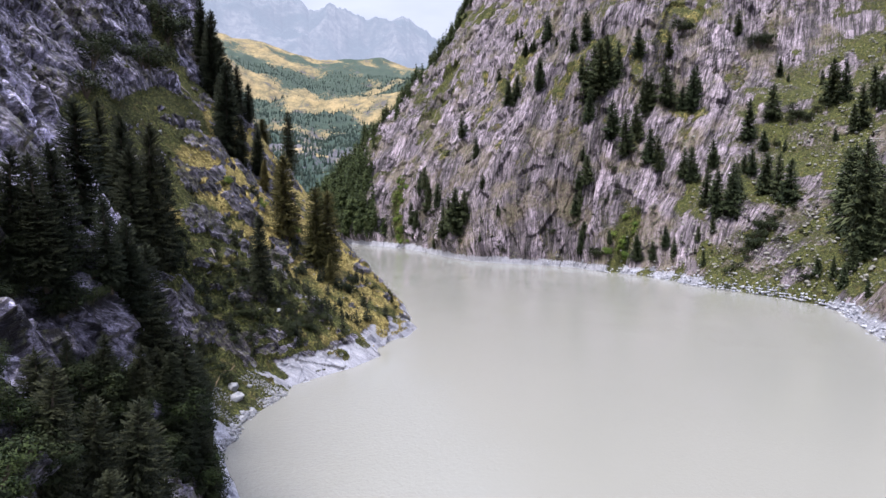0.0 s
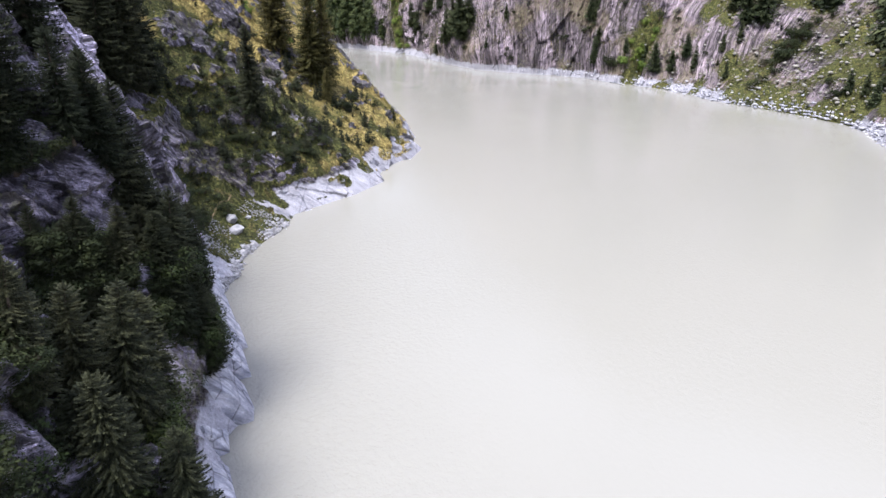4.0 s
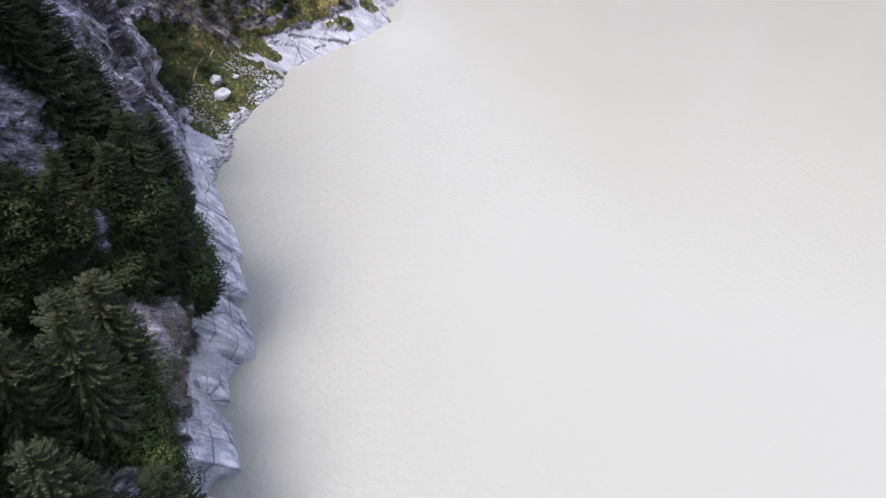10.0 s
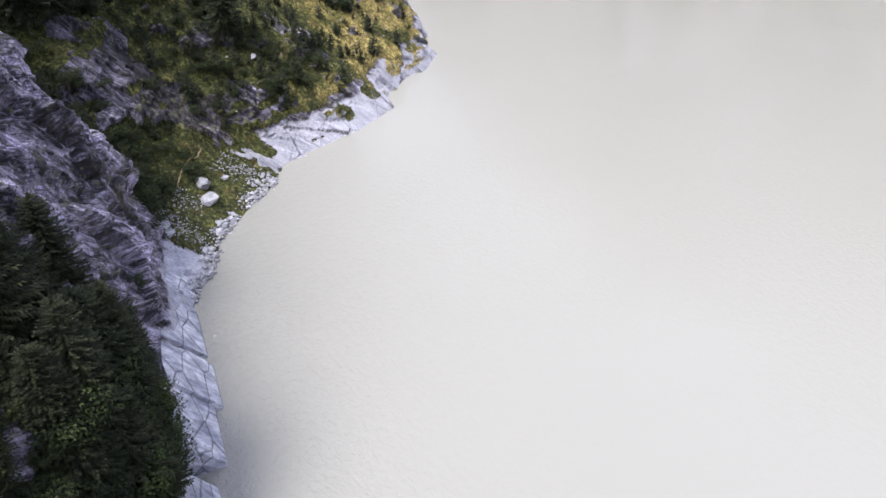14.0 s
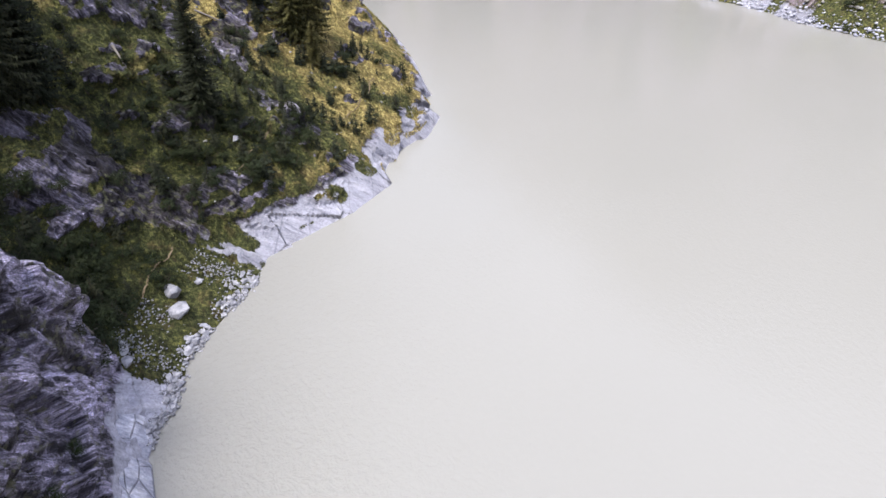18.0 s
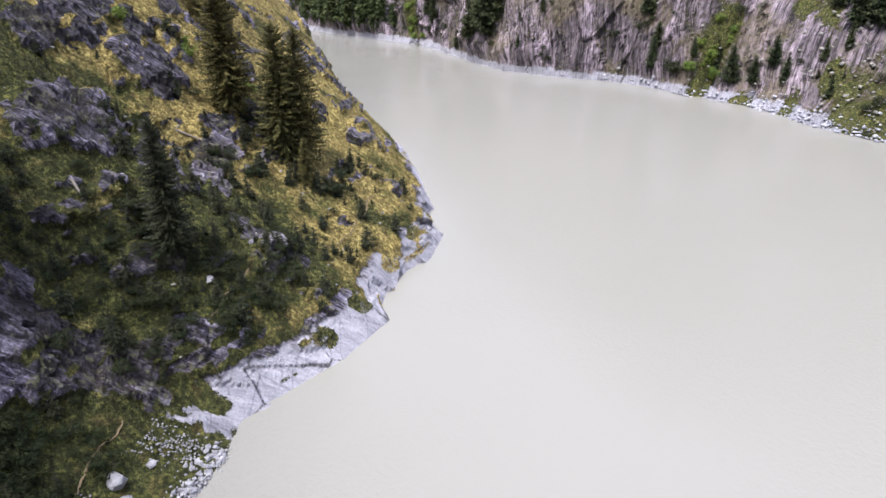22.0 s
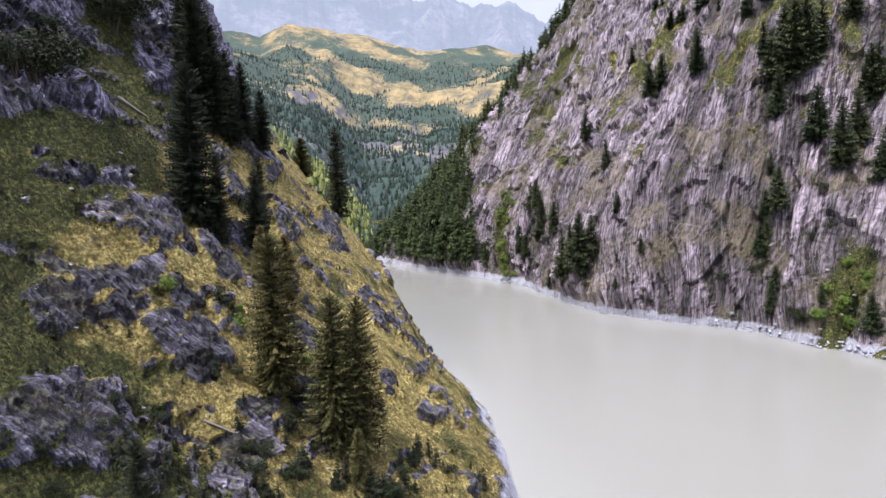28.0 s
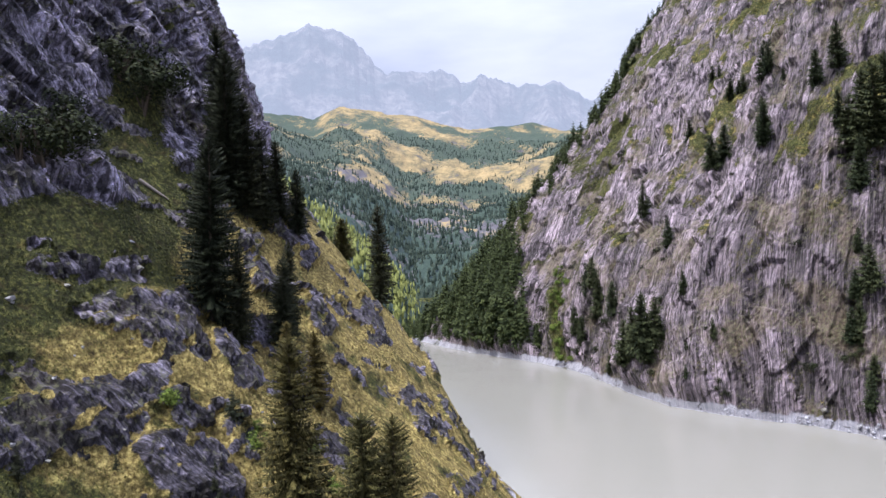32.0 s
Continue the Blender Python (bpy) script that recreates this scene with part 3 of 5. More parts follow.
disp += face + (fbm(P / 9.0, 3, seed=33) - 0.5) * 2.0 * (1 - rocky) + (fbm(P / 1.6, 3, seed=35) - 0.5) * 0.55 * (1 - rocky)
disp -= blur(blur(disp, 40), 40, 1) * (1 - 0.5 * crag)
disp *= wet * 0.9 + 0.1
disp += (blocks(np.stack([across * 0.8, along * 0.5, x * 0.5], -1) / 5.0, 37) - 0.5) * 0.6 * cliffy * (1 - ease(z, 5, 9))
# broken blocks of the bleached foot, with open joints
fq = np.stack([y + 0.45 * z + 0.8 * fbm(P / 3.0, 3, seed=38), 0.75 * z - 0.3 * y, 0.6 * x], -1)
slab_v, slab_j = blocks_and_joints(fq / 8.0, 43)
strand = foot * ease(z, -4, -0.5)
disp += (slab_v - 0.5) * 1.3 * strand
joint = np.where(foot > 0.4, slab_j * 8.0, 9.0)
# cleaved slabs of the high faces
bare = np.maximum(cliffy, upper) * ease(z, 4, 9)
face_v, face_j = blocks_and_joints(np.stack([across + 1.2 * fbm(P / 4.0, 3, seed=39), along * 0.42, x * 0.6], -1) / 6.5, 53)
# upright splinters of the outcrops
splint_v, splint_j = blocks_and_joints(np.stack([y + 0.3 * z + 0.9 * fbm(P / 2.5, 3, seed=40), 0.30 * z, 0.5 * x], -1) / 2.4, 57)
outcrop = crag * ease(z, 6, 9) * (1 - bare)
disp += (splint_v - 0.5) * 0.9 * outcrop
joint = np.minimum(joint, np.where(outcrop > 0.5, splint_j * 2.4 + 0.06, 9.0))
hard = bare
disp += (face_v - 0.5) * 2.2 * hard
joint = np.minimum(joint, np.where(hard > 0.4, face_j * 6.5, 9.0))
disp -= 0.3 * (1 - ease(face_j * 6.5, 0.1, 0.5)) * hard
P = P + N * disp[..., None]
N2 = grid_normals(P)
if N2[40, 180, 2] < 0:
    N2 = -N2
lie = blur(blur(N2[..., 2], 1.5), 1.5, 1)
turf = np.clip(0.95 - 0.95 * rocky + 1.4 * rocky * (lie - 0.54), 0, 1)
ledge = fbm(np.stack([y / 3.4, z / 1.5 - y / 8.0, x / 4.0], -1), 3, seed=15)
turf = np.clip(turf + 0.8 * crag * (1 - cliffy) * ease(ledge, 0.56, 0.68), 0, 1)
turf = np.clip(turf + 0.35 * cliffy * (vnoise(P / 11.0, 13) - 0.42) * 2, 0, 1)
turf = turf * (1 - 0.8 * foot * (vnoise(P / 5.0, 14) < 0.54)) + 0.8 * foot * ease(vnoise(P / 3.6, 24), 0.56, 0.64) * ease(z, 0.7, 1.6) + 0.6 * ease(y, 97, 100) * (1 - ease(y, 128, 131)) * ease(z, 0.9, 1.6) * (1 - cliffy) * (1 - crag) * (1 - ease(z, 5, 8))
grain_u = np.where(cliffy > 0.5, across, y + 0.30 * z)
grain_v = np.where(cliffy > 0.5, along, 1.2 * z - 0.3 * y)
# part dry grass, part sun and shade of the headland put into colour
gold = (ease(y + 0.15 * (x + 30), 146, 170) + 2.6 * (fbm(P / 7.0, 4, seed=19) - 0.47)) * (1 - 0.8 * gully) * (1 - ease(z - 0.3 * (y - 175), 48, 64)) - 0.25 * cliffy
gold = gold - 0.9 * np.exp(-(((z - 62) / 9) ** 2) - ((y - 178) / 16) ** 2) - 0.5 * np.exp(-(((z - 22) / 8) ** 2) - ((y - 138) / 16) ** 2)
gold = gold - 0.75 * np.exp(-(((z - 15) / 6) ** 2) - ((y - 158) / 16) ** 2) - 0.6 * np.exp(-(((z - 27) / 5) ** 2) - ((y - 186) / 7) ** 2)
bank = sheet("ground", P, M_BANK, (("turf", turf), ("gold", gold), ("across", grain_u), ("along", grain_v), ("tone", tone), ("joint", joint), ("bare", bare * ease(z, 21, 33))))
tagged(bank, "steep grey gneiss bank with grassy ledges above a pale water line", "hillside", kind="structure")
BANK_P, BANK_TURF, BANK_GOLD = P, turf, gold


# ---- the far wall ----
RIM = np.array([
    (150, -60), (132, 40), (122, 110), (121, 150), (127, 170), (134, 190), (140, 204), (140, 216), (134, 232), (124, 248), (115, 262), (109, 280), (99.5, 298.8), (91, 308), (79, 328), (68, 337.5),
    (49.5, 347), (27.5, 362.5), (15, 384), (-2.5, 422), (-29, 457.6), (-58, 482.8), (-90, 512), (-123, 556), (-165, 600), (-230, 650)])
seg = np.concatenate([[0], np.cumsum(np.hypot(*np.diff(RIM, axis=0).T))])
ss = np.concatenate([np.arange(0, 150, 1.5), np.arange(150, 700, 0.8), np.arange(700, seg[-1], 1.5)])
rim = np.stack([np.interp(ss, seg, RIM[:, n]) for n in (0, 1)], 1)
se = np.arange(0, seg[-1], 1.5)
flow = np.gradient(blur(np.stack([np.interp(se, seg, RIM[:, n]) for n in (0, 1)], 1), 30), axis=0)
flow /= np.linalg.norm(flow, axis=1, keepdims=True)
inland = blur(np.stack([flow[:, 1], -flow[:, 0]], 1), 26)
inland = np.stack([np.interp(ss, se, inland[:, n]) for n in (0, 1)], 1)
inland /= np.linalg.norm(inland, axis=1, keepdims=True)
WALL_LEVELS = (-8, 0, 4, 12, 30, 55, 100, 150, 210, 290)
WALL = {
    0: (-6, 0, 4, 14, 34, 60, 105, 150, 200, 270),
    230: (-6, 0, 5, 14, 36, 64, 110, 150, 195, 260),
    310: (-6, 0, 4, 10, 34, 70, 118, 155, 195, 255),
    365: (-6, 0, 3, 7, 20, 52, 100, 142, 190, 255),
    395: (-6, 0, 2, 5, 13, 30, 66, 105, 150, 215),
    430: (-6, 0, 2, 5, 11, 22, 52, 88, 130, 190),
    520: (-6, 0, 2, 5, 12, 24, 56, 94, 138, 198),
    640: (-6, 0, 2, 6, 16, 33, 72, 115, 165, 230),
    690: (-8, 0, 4, 11, 26, 50, 96, 145, 200, 275),
    712: (-9, 0, 5, 14, 32, 60, 108, 160, 215, 290),
    745: (-12, 0, 14, 60, 190, 330, 560, 720, 880, 1060),
    900: (-12, 0, 20, 80, 230, 380, 620, 800, 960, 1160),
}
wst = np.array(sorted(WALL))
NW = 225
W = np.zeros((len(ss), NW, 3))
wo = np.stack([np.interp(ss, se, blur(np.interp(se, wst, [WALL[s][k] for s in wst]), 8)) for k in range(len(WALL_LEVELS))], 1)
frac = np.linspace(0, 1, NW) ** 1.15
wz = np.array(WALL_LEVELS, float)
for r in range(len(ss)):
    arc = np.concatenate([[0], np.cumsum(np.hypot(np.diff(wo[r]), np.diff(wz)))])
    d = np.interp(frac * arc[-1], arc, wo[r])
    W[r, :, 0], W[r, :, 1] = rim[r, 0] + inland[r, 0] * d, rim[r, 1] + inland[r, 1] * d
    W[r, :, 2] = np.interp(frac * arc[-1], arc, wz)
N = grid_normals(W)
if N[200, 120, 2] < 0:
    N = -N
x, y, z = W[..., 0], W[..., 1], W[..., 2]
S = np.broadcast_to(ss[:, None], z.shape)
talus = ease(S, 235, 275) * (1 - ease(S, 352, 385)) * (1 - 0.8 * ease(z, 120, 160))
steep = 1 - talus
u = S - 0.18 * z + 3.5 * (fbm(W / 45.0, 3, seed=85) - 0.5)
ribs = np.stack([u / 12.0, z / 95.0, S * 0 + 3.1], -1)
ribs2 = np.stack([u / 3.4, z / 60.0, S * 0 + 7.7], -1)
disp = (fbm(ribs, 4, seed=41, ridged=True) - 0.6) * 8.0 * (0.15 + 0.85 * steep) + (fbm(ribs2, 3, seed=45, ridged=True) - 0.5) * 3.0 * steep
disp += (fbm(W / 55.0, 3, seed=51) - 0.5) * 20.0
slab, slab_j = blocks_and_joints(np.stack([u / 8.0, z / 26.0, (x + y) / 13.0], -1), 61)
chip = blocks(np.stack([u / 2.4, z / 15.0, (x + y) / 6.0], -1), 65)
disp += (slab - 0.5) * 4.2 * steep
disp += (chip - 0.5) * 1.2 * steep
disp += (fbm(np.stack([u / 1.7, z / 32.0, (x - y) / 50.0], -1), 3, seed=47, ridged=True) - 0.5) * 2.6 * steep * ease(z, 2, 8)
disp += (fbm(W / 5.0, 3, seed=71) - 0.5) * 1.8 * talus
disp *= ease(z, -2, 9) * 0.9 + 0.1
W = W + N * disp[..., None]
N2 = grid_normals(W)
if N2[200, 120, 2] < 0:
    N2 = -N2
lie = blur(blur(N2[..., 2], 1.2), 1.2, 1)
turf = np.clip((lie - 0.48) * 1.4 + 0.02, 0, 1) + 0.34 * talus * (fbm(W / 14.0, 3, seed=81) > 0.47) + 0.30 * ease(S, 690, 740)
turf = turf + 0.34 * ease(z, 70, 130) * (fbm(W / 24.0, 3, seed=83) > 0.53) + 0.40 * (fbm(np.stack([u / 9.0, z / 16.0, 0 * z], -1), 3, seed=84) > 0.605)
# a green gully above the shore
turf = turf + 0.8 * np.exp(-(((S - 388 + 0.12 * z) / 4.5) ** 2)) * (1 - ease(z, 26, 34)) + 0.6 * np.exp(-(((S - 562 - 0.6 * z) / 7.0) ** 2)) * (1 - ease(z, 45, 60))
lush = np.exp(-(((S - 388 + 0.12 * z) / 7.0) ** 2)) * (1 - ease(z, 26, 36)) + np.exp(-(((S - 562 - 0.6 * z) / 10.0) ** 2))
turf = np.clip(turf, 0, 1)
wall = sheet("cliff_face", W, M_WALL, (("turf", turf), ("gold", (0.12 - 0.35 * talus) * (1 - ease(S, 580, 640)) - 1.2 * ease(S, 580, 640) - 1.6 * lush), ("across", S - 0.20 * z + 4 * (fbm(W / 45.0, 3, seed=85) - 0.5)), ("along", 1.15 * z), ("tone", 0.5 * slab + 0.5 * chip), ("joint", np.where(steep > 0.5, slab_j * 8.0, 9.0))), flip=True)
tagged(wall, "tall grey-purple gneiss cliff with vertical ribs above the lake", "cliff", kind="structure")
WALL_P = W

# ---- water ----
gx, gy = np.meshgrid(np.linspace(0, 1, 60), np.linspace(-140, 720, 90), indexing="ij")
west = np.where(gy < 470, np.interp(gy, SHORE[:, 0], SHORE[:, 1]) - 13, -320)
gx = west + (330 - west) * gx
water = sheet("water", np.stack([gx, gy, 0 * gx], -1), M_WATER, smooth=True)
tagged(water, "opaque grey-beige silty lake with faint ripples", "lake", kind="structure")

# ---- the valley beyond ----
az = np.radians(np.concatenate([np.arange(-62, -34, 1.0), np.arange(-34, 12, 0.16), np.arange(12, 60, 1.0)]))
ds = np.concatenate([np.arange(440, 1500, 8.5), np.arange(1500, 3150, 17.0)])
deg = np.degrees(az)
crest = np.interp(deg, (-60, -34, -26.4, -23, -20.7, -17, -13.9, -10, -6, -1.2, 4, 30, 60), (16, 13, 11.6, 11.2, 12.2, 11.9, 11.4, 10.2, 10.4, 9.8, 9.5, 14, 18))
A, D = np.meshgrid(deg, ds, indexing="ij")
low = np.interp(A, (-60, -30, -24, -19, -15, -10, -4, 4, 60), (12, 9, 3.0, -1.0, -5.6, -4.5, -2, 4, 14))
C = np.broadcast_to(crest[:, None], A.shape)
t = np.clip((D - 520) / (2700 - 520), 0, 1)
el = low + (C - low) * (0.42 * ease(t, 0.0, 0.30) + 0.30 * ease(t, 0.25, 0.65) + 0.28 * ease(t, 0.6, 1.0))
V = np.zeros(A.shape + (3,))
V[..., 0], V[..., 1] = D * np.sin(np.radians(A)), 100 + D * np.cos(np.radians(A))
V[..., 2] = 60 + D * np.tan(np.radians(el)) - 260 * ease(D, 2720, 3150)
bumps = (fbm(V * (1, 1, 0.3) / 300.0, 4, gain=0.42, seed=91) - 0.5) * 0.13 * D + (fbm(V * (1, 1, 0.3) / 75.0, 4, seed=95, ridged=True) - 0.5) * 0.045 * D * (1 - 0.65 * ease(D, 1200, 1900))
V[..., 2] += bumps * ease(D, 470, 900) * (1 - 0.6 * ease(t, 0.6, 1.0))
V[..., 2] = -6 + (V[..., 2] + 6) * ease(D, 452, 545)
patch = fbm(V / (150.0, 150.0, 400.0), 5, seed=123)
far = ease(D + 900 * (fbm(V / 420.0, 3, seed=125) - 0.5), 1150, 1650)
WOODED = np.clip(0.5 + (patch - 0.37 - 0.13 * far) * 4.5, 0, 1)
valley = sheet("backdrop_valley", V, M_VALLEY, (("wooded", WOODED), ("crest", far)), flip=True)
tagged(valley, "wooded valley with rocky hummocks and yellow pastures", "valley", kind="structure")
VALLEY_P = V

az = np.radians(np.arange(-64, 62, 0.22))
deg = np.degrees(az)
ds = np.arange(3000, 4780, 26.0)
top = np.interp(deg, (-62, -40, -33, -28.5, -25, -23.1, -21.5, -19.8, -18.6, -16.7, -14.7, -12, -10.8, -9.6, -8.4, -6.5, -5, -3, -1.6, 0.5, 4, 20, 62),
                (13, 15, 16, 17.4, 18.4, 19.4, 19.0, 18.6, 17.6, 15.6, 15.6, 15.7, 15.3, 14.4, 14.9, 14.2, 13.6, 14.0, 14.2, 12.6, 13, 15, 16))
top = top + (fbm(np.stack([deg / 1.1, 0 * deg, 0 * deg], -1), 4, seed=97) - 0.5) * 0.9 + (fbm(np.stack([deg / 0.35, 0 * deg, 0 * deg + 5], -1), 3, seed=98) - 0.5) * 0.5
A, D = np.meshgrid(deg, ds, indexing="ij")
R = np.zeros(A.shape + (3,))
R[..., 0], R[..., 1] = D * np.sin(np.radians(A)), 100 + D * np.cos(np.radians(A))
rise = 4 + (top[:, None] - 4) * ease(D, 2900, 4650) ** 0.8
R[..., 2] = 60 + D * np.tan(np.radians(rise)) + (fbm(R / 420.0, 5, seed=99, ridged=True) - 0.6) * 330 * ease(D, 3000, 3400) * (1 - ease(D, 4200, 4640))
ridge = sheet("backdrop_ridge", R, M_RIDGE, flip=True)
tagged(ridge, "blue hazy mountain ridge with a broad summit", "mountain", kind="structure")


# ---- places on the slopes ----
CORNER = 578.0  # along the far shore, where its wood begins
def on_bank(x, y):
    r = int(np.argmin(np.abs(ys - y)))
    c = int(np.argmin(np.abs(BANK_P[r, :, 0] - x)))
    return Vector(BANK_P[r, c])


def bank_at(y, z):
    r = int(np.argmin(np.abs(ys - y)))
    c = int(np.argmin(np.abs(BANK_P[r, 8:, 2] - z))) + 8
    return Vector(BANK_P[r, c])


def wall_at(s, z):
    r = int(np.argmin(np.abs(ss - s)))
    c = int(np.argmin(np.abs(WALL_P[r, :, 2] - z)))
    return Vector(WALL_P[r, c])


# ---- plants ----
rng = random.Random(7)


def part(name, me, parent, label=""):
    ob = new(name, me)
    ob.parent = parent
    return tagged(ob, label) if label else ob


def tube(path, radii, sides=7):
    """Vertices and triangles of a tapered tube along a path."""
    V, F = [], []
    for n, (p, r) in enumerate(zip(path, radii)):
        for k in range(sides):
            a = 2 * math.pi * k / sides
            V.append((p[0] + r * math.cos(a), p[1] + r * math.sin(a), p[2]))
        if n:
            o = (n - 1) * sides
            for k in range(sides):
                a, b = o + k, o + (k + 1) % sides
                F += [(a, b, b + sides), (a, b + sides, a + sides)]
    return V, F


def spruce_meshes(seed, whorls, arms, bits, wide, sparse, droop, material, blunt=0.6):
    """Crown and trunk of a conifer one metre tall: drooping boughs in whorls, each a spine with needled sprays."""
    rd = random.Random(seed)
    V, F = [], []

    def tri(a, b, c):
        n = len(V)
        V.extend((a, b, c))
        F.append((n, n + 1, n + 2))

    for w in range(whorls):
        f = w / (whorls - 1)
        z0 = 0.05 + 0.93 * f**0.92
        reach = wide * 1.08 * (1 - f) ** blunt * (0.6 + 0.4 * min(1, f * 7)) + 0.012
        for k in range(max(3, round(arms * (1 - 0.45 * f)))):
            if rd.random() < sparse:
                continue
            a = rd.random() * 6.283
            L = reach * rd.uniform(0.62, 1.18)
            z1 = z0 + rd.uniform(-0.5, 0.5) / whorls
            dirx, diry = math.cos(a), math.sin(a)
            drop, lift = droop * rd.uniform(0.7, 1.3) * (1 - 0.8 * f), 0.5 * droop
            prev = Vector((0, 0, z1))
            for b in range(1, bits + 1):
                t = b / bits
                cur = Vector((dirx * L * t, diry * L * t, z1 - L * drop * t + L * lift * t * t + (0.3 * L * t if f > 0.8 else 0)))
                wdt = L * (1.1 / bits) * (1.15 - 0.6 * t) * rd.uniform(0.7, 1.3) + 0.004
                side = Vector((-diry, dirx, 0)) * wdt
                down = Vector((0, 0, -wdt * rd.uniform(0.7, 1.7)))
                out = Vector((dirx, diry, 0)) * wdt * 0.7
                tri(prev, cur, cur + side + down * 0.7 + out)
                tri(cur, prev, cur - side + down * 0.7 + out)
                if b % 2:
                    tri(prev, cur + out * 0.4, (prev + cur) / 2 + down * 1.5 + side * rd.uniform(-0.4, 0.4))
                prev = cur
            tri(prev, prev + Vector((-diry, dirx, -0.4)) * 0.012, prev + Vector((dirx, diry, -0.2)) * 0.10 * L)
    for _ in range(5):
        a = rd.random() * 6.283
        tri(Vector((0, 0, 1.02)), Vector((0.009 * math.cos(a), 0.009 * math.sin(a), 0.96)), Vector((-0.009 * math.sin(a), 0.009 * math.cos(a), 0.955)))
    crown = trimesh("crown", V, F, material)
    TV, TF = tube([(0, 0, -0.05), (0, 0, 0.02), (0.002, 0, 0.3), (0, 0.002, 0.7), (0, 0, 0.99)], (0.022, 0.016, 0.012, 0.007, 0.001))
    return crown, trimesh("trunk", TV, TF, M_BARK)


def thing(name, meshes, label, category, group):
    root = new(name)
    root.empty_display_size = 0.1
    for key, me in meshes:
        part(key, me, root)
    return tagged(root, label, category, group)


SPRUCES = [spruce_meshes(100 + n, 56, 17, 13, w, sp, dr, M_NEEDLE, 0.52) for n, (w, sp, dr) in enumerate(((0.135, 0.0, 0.85), (0.115, 0.04, 0.95), (0.15, 0.03, 0.8), (0.125, 0.12, 1.05)))]
OLIVES = [spruce_meshes(200 + n, 66, 16, 12, w, sp, dr, M_NEEDLE_OLIVE, 0.46) for n, (w, sp, dr) in enumerate(((0.150, 0.10, 0.9), (0.135, 0.16, 1.0)))]
SMALL = [spruce_meshes(300 + n, 15, 8, 3, w, 0.1, 0.4, M_NEEDLE) for n, w in enumerate((0.24, 0.30, 0.20))]
M_FAR = leaf_material("dark_cliff_spruce", (0.015, 0.024, 0.013), (0.066, 0.082, 0.040))
FARS = [spruce_meshes(400 + n, 30, 12, 4, w, 0.06, 0.9, M_FAR) for n, w in enumerate((0.17, 0.21, 0.15, 0.19))]
MADE = {}


def plant(name, kinds, k, place, h, label, category, group, lean=3.0, wide=1.0):
    """One more plant of a kind, h metres tall; the first of each mesh is built, the others copied."""
    m = Matrix.Translation(place - Vector((0, 0, 0.02 * h))) @ pose(0, 0, 0, rng.uniform(-lean, lean), rng.uniform(-lean, lean), rng.uniform(0, 360)) @ Matrix.Diagonal((h * wide, h * wide, h, 1))
    key = (name, k, label)
    if key not in MADE:
        crown, trunk = kinds[k]
        MADE[key] = thing(name, (("trunk", trunk), ("crown", crown)), label, category, group)
        MADE[key].matrix_basis = m
        return MADE[key]
    src = MADE[key]
    ob = copy_thing(src, Matrix())
    ob.matrix_basis = m
    return ob


# tall spruces of the headland: east, north, height
TALL = ((-52.4, 122.6, 29), (-50.7, 127, 24), (-54, 118, 25), (-75.5, 228, 25), (-72, 225, 27), (-70.5, 220, 30), (-68, 223, 24), (-66, 226, 21), (-64, 230, 17), (-69.6, 221, 22),
        (-57.7, 193, 28), (-59.5, 196, 20), (-54.1, 194.3, 15), (-53.2, 209.5, 16), (-51.3, 202.8, 16), (-55, 267.5, 26), (-35.2, 140.2, 18), (-78, 233, 20), (-62, 233, 14), (-60, 129, 22), (-57, 123, 25), (-63, 126, 20))
for n, (x0, y0, h) in enumerate(TALL):
    plant("spruce", SPRUCES, n % 4, on_bank(x0, y0), h, "tall dark spruce with drooping boughs on a grassy slope", "tree", "spruces on the headland", 2.0, 1.05)
for n, (y0, z0, h) in enumerate(((176.6, 28.4, 23), (178.8, 18, 23.6), (177, 19.4, 23.2), (173, 15.4, 8.6), (200, 37, 12), (197, 41, 10))):
    plant("spruce", OLIVES, n % 2, bank_at(y0, z0), h, "olive-green spruce with lit thin boughs on dry grass", "tree", "spruces on the headland", 1.5, 1.15)
plant("pine", OLIVES, 0, on_bank(-66, 271), 11, "broad-crowned pine standing alone on the ridge", "tree", "", 2.0, 1.9)
# close wood on the near cliff: along the bank, height above the water, height of the tree
CLIFF_TREES = ((62, 22, 13), (65, 28, 10), (60, 23, 13), (58, 29, 11), (52, 33, 12), (55, 34, 12), (50, 33, 12), (48, 32, 12), (46, 33, 11), (57, 32, 10), (53, 31, 11), (75, 37, 15), (61, 30, 9),
               (48, 12, 11), (46, 10, 12), (44, 8, 9), (42, 14, 11), (40, 16, 10), (38, 10, 10), (36, 13, 9))


def wooded(y, z):
    """Where trees have taken hold between the bare ribs of the near cliff."""
    gully = 57 + 0.45 * max(0, 16 - z) < y < 78 - 0.4 * (z - 6) and 6 < z < 22 and not (61 < y < 67 and z > 19)
    grove = 34.5 < y < (52 if z > 12 else 49) and (3.5 if y < 45.5 else 6.5) < z < 22 and not (44.5 < y < 52 and 13.5 < z < 21)
    terrace = 45 < y < 60 and 30 < z < 37
    brow = 24 < y < 36 and 21 < z < 30
    return gully or grove or terrace or brow or (y < 28 and z < 24)


def brushy(y, z):
    """Low shrubs also creep over the ledges between the groves."""
    return wooded(y, z) or (43 < y < 52 and 13 < z < 23) or (52 < y < 59 and 9 < z < 19 and y > 54 + 0.2 * (19 - z))


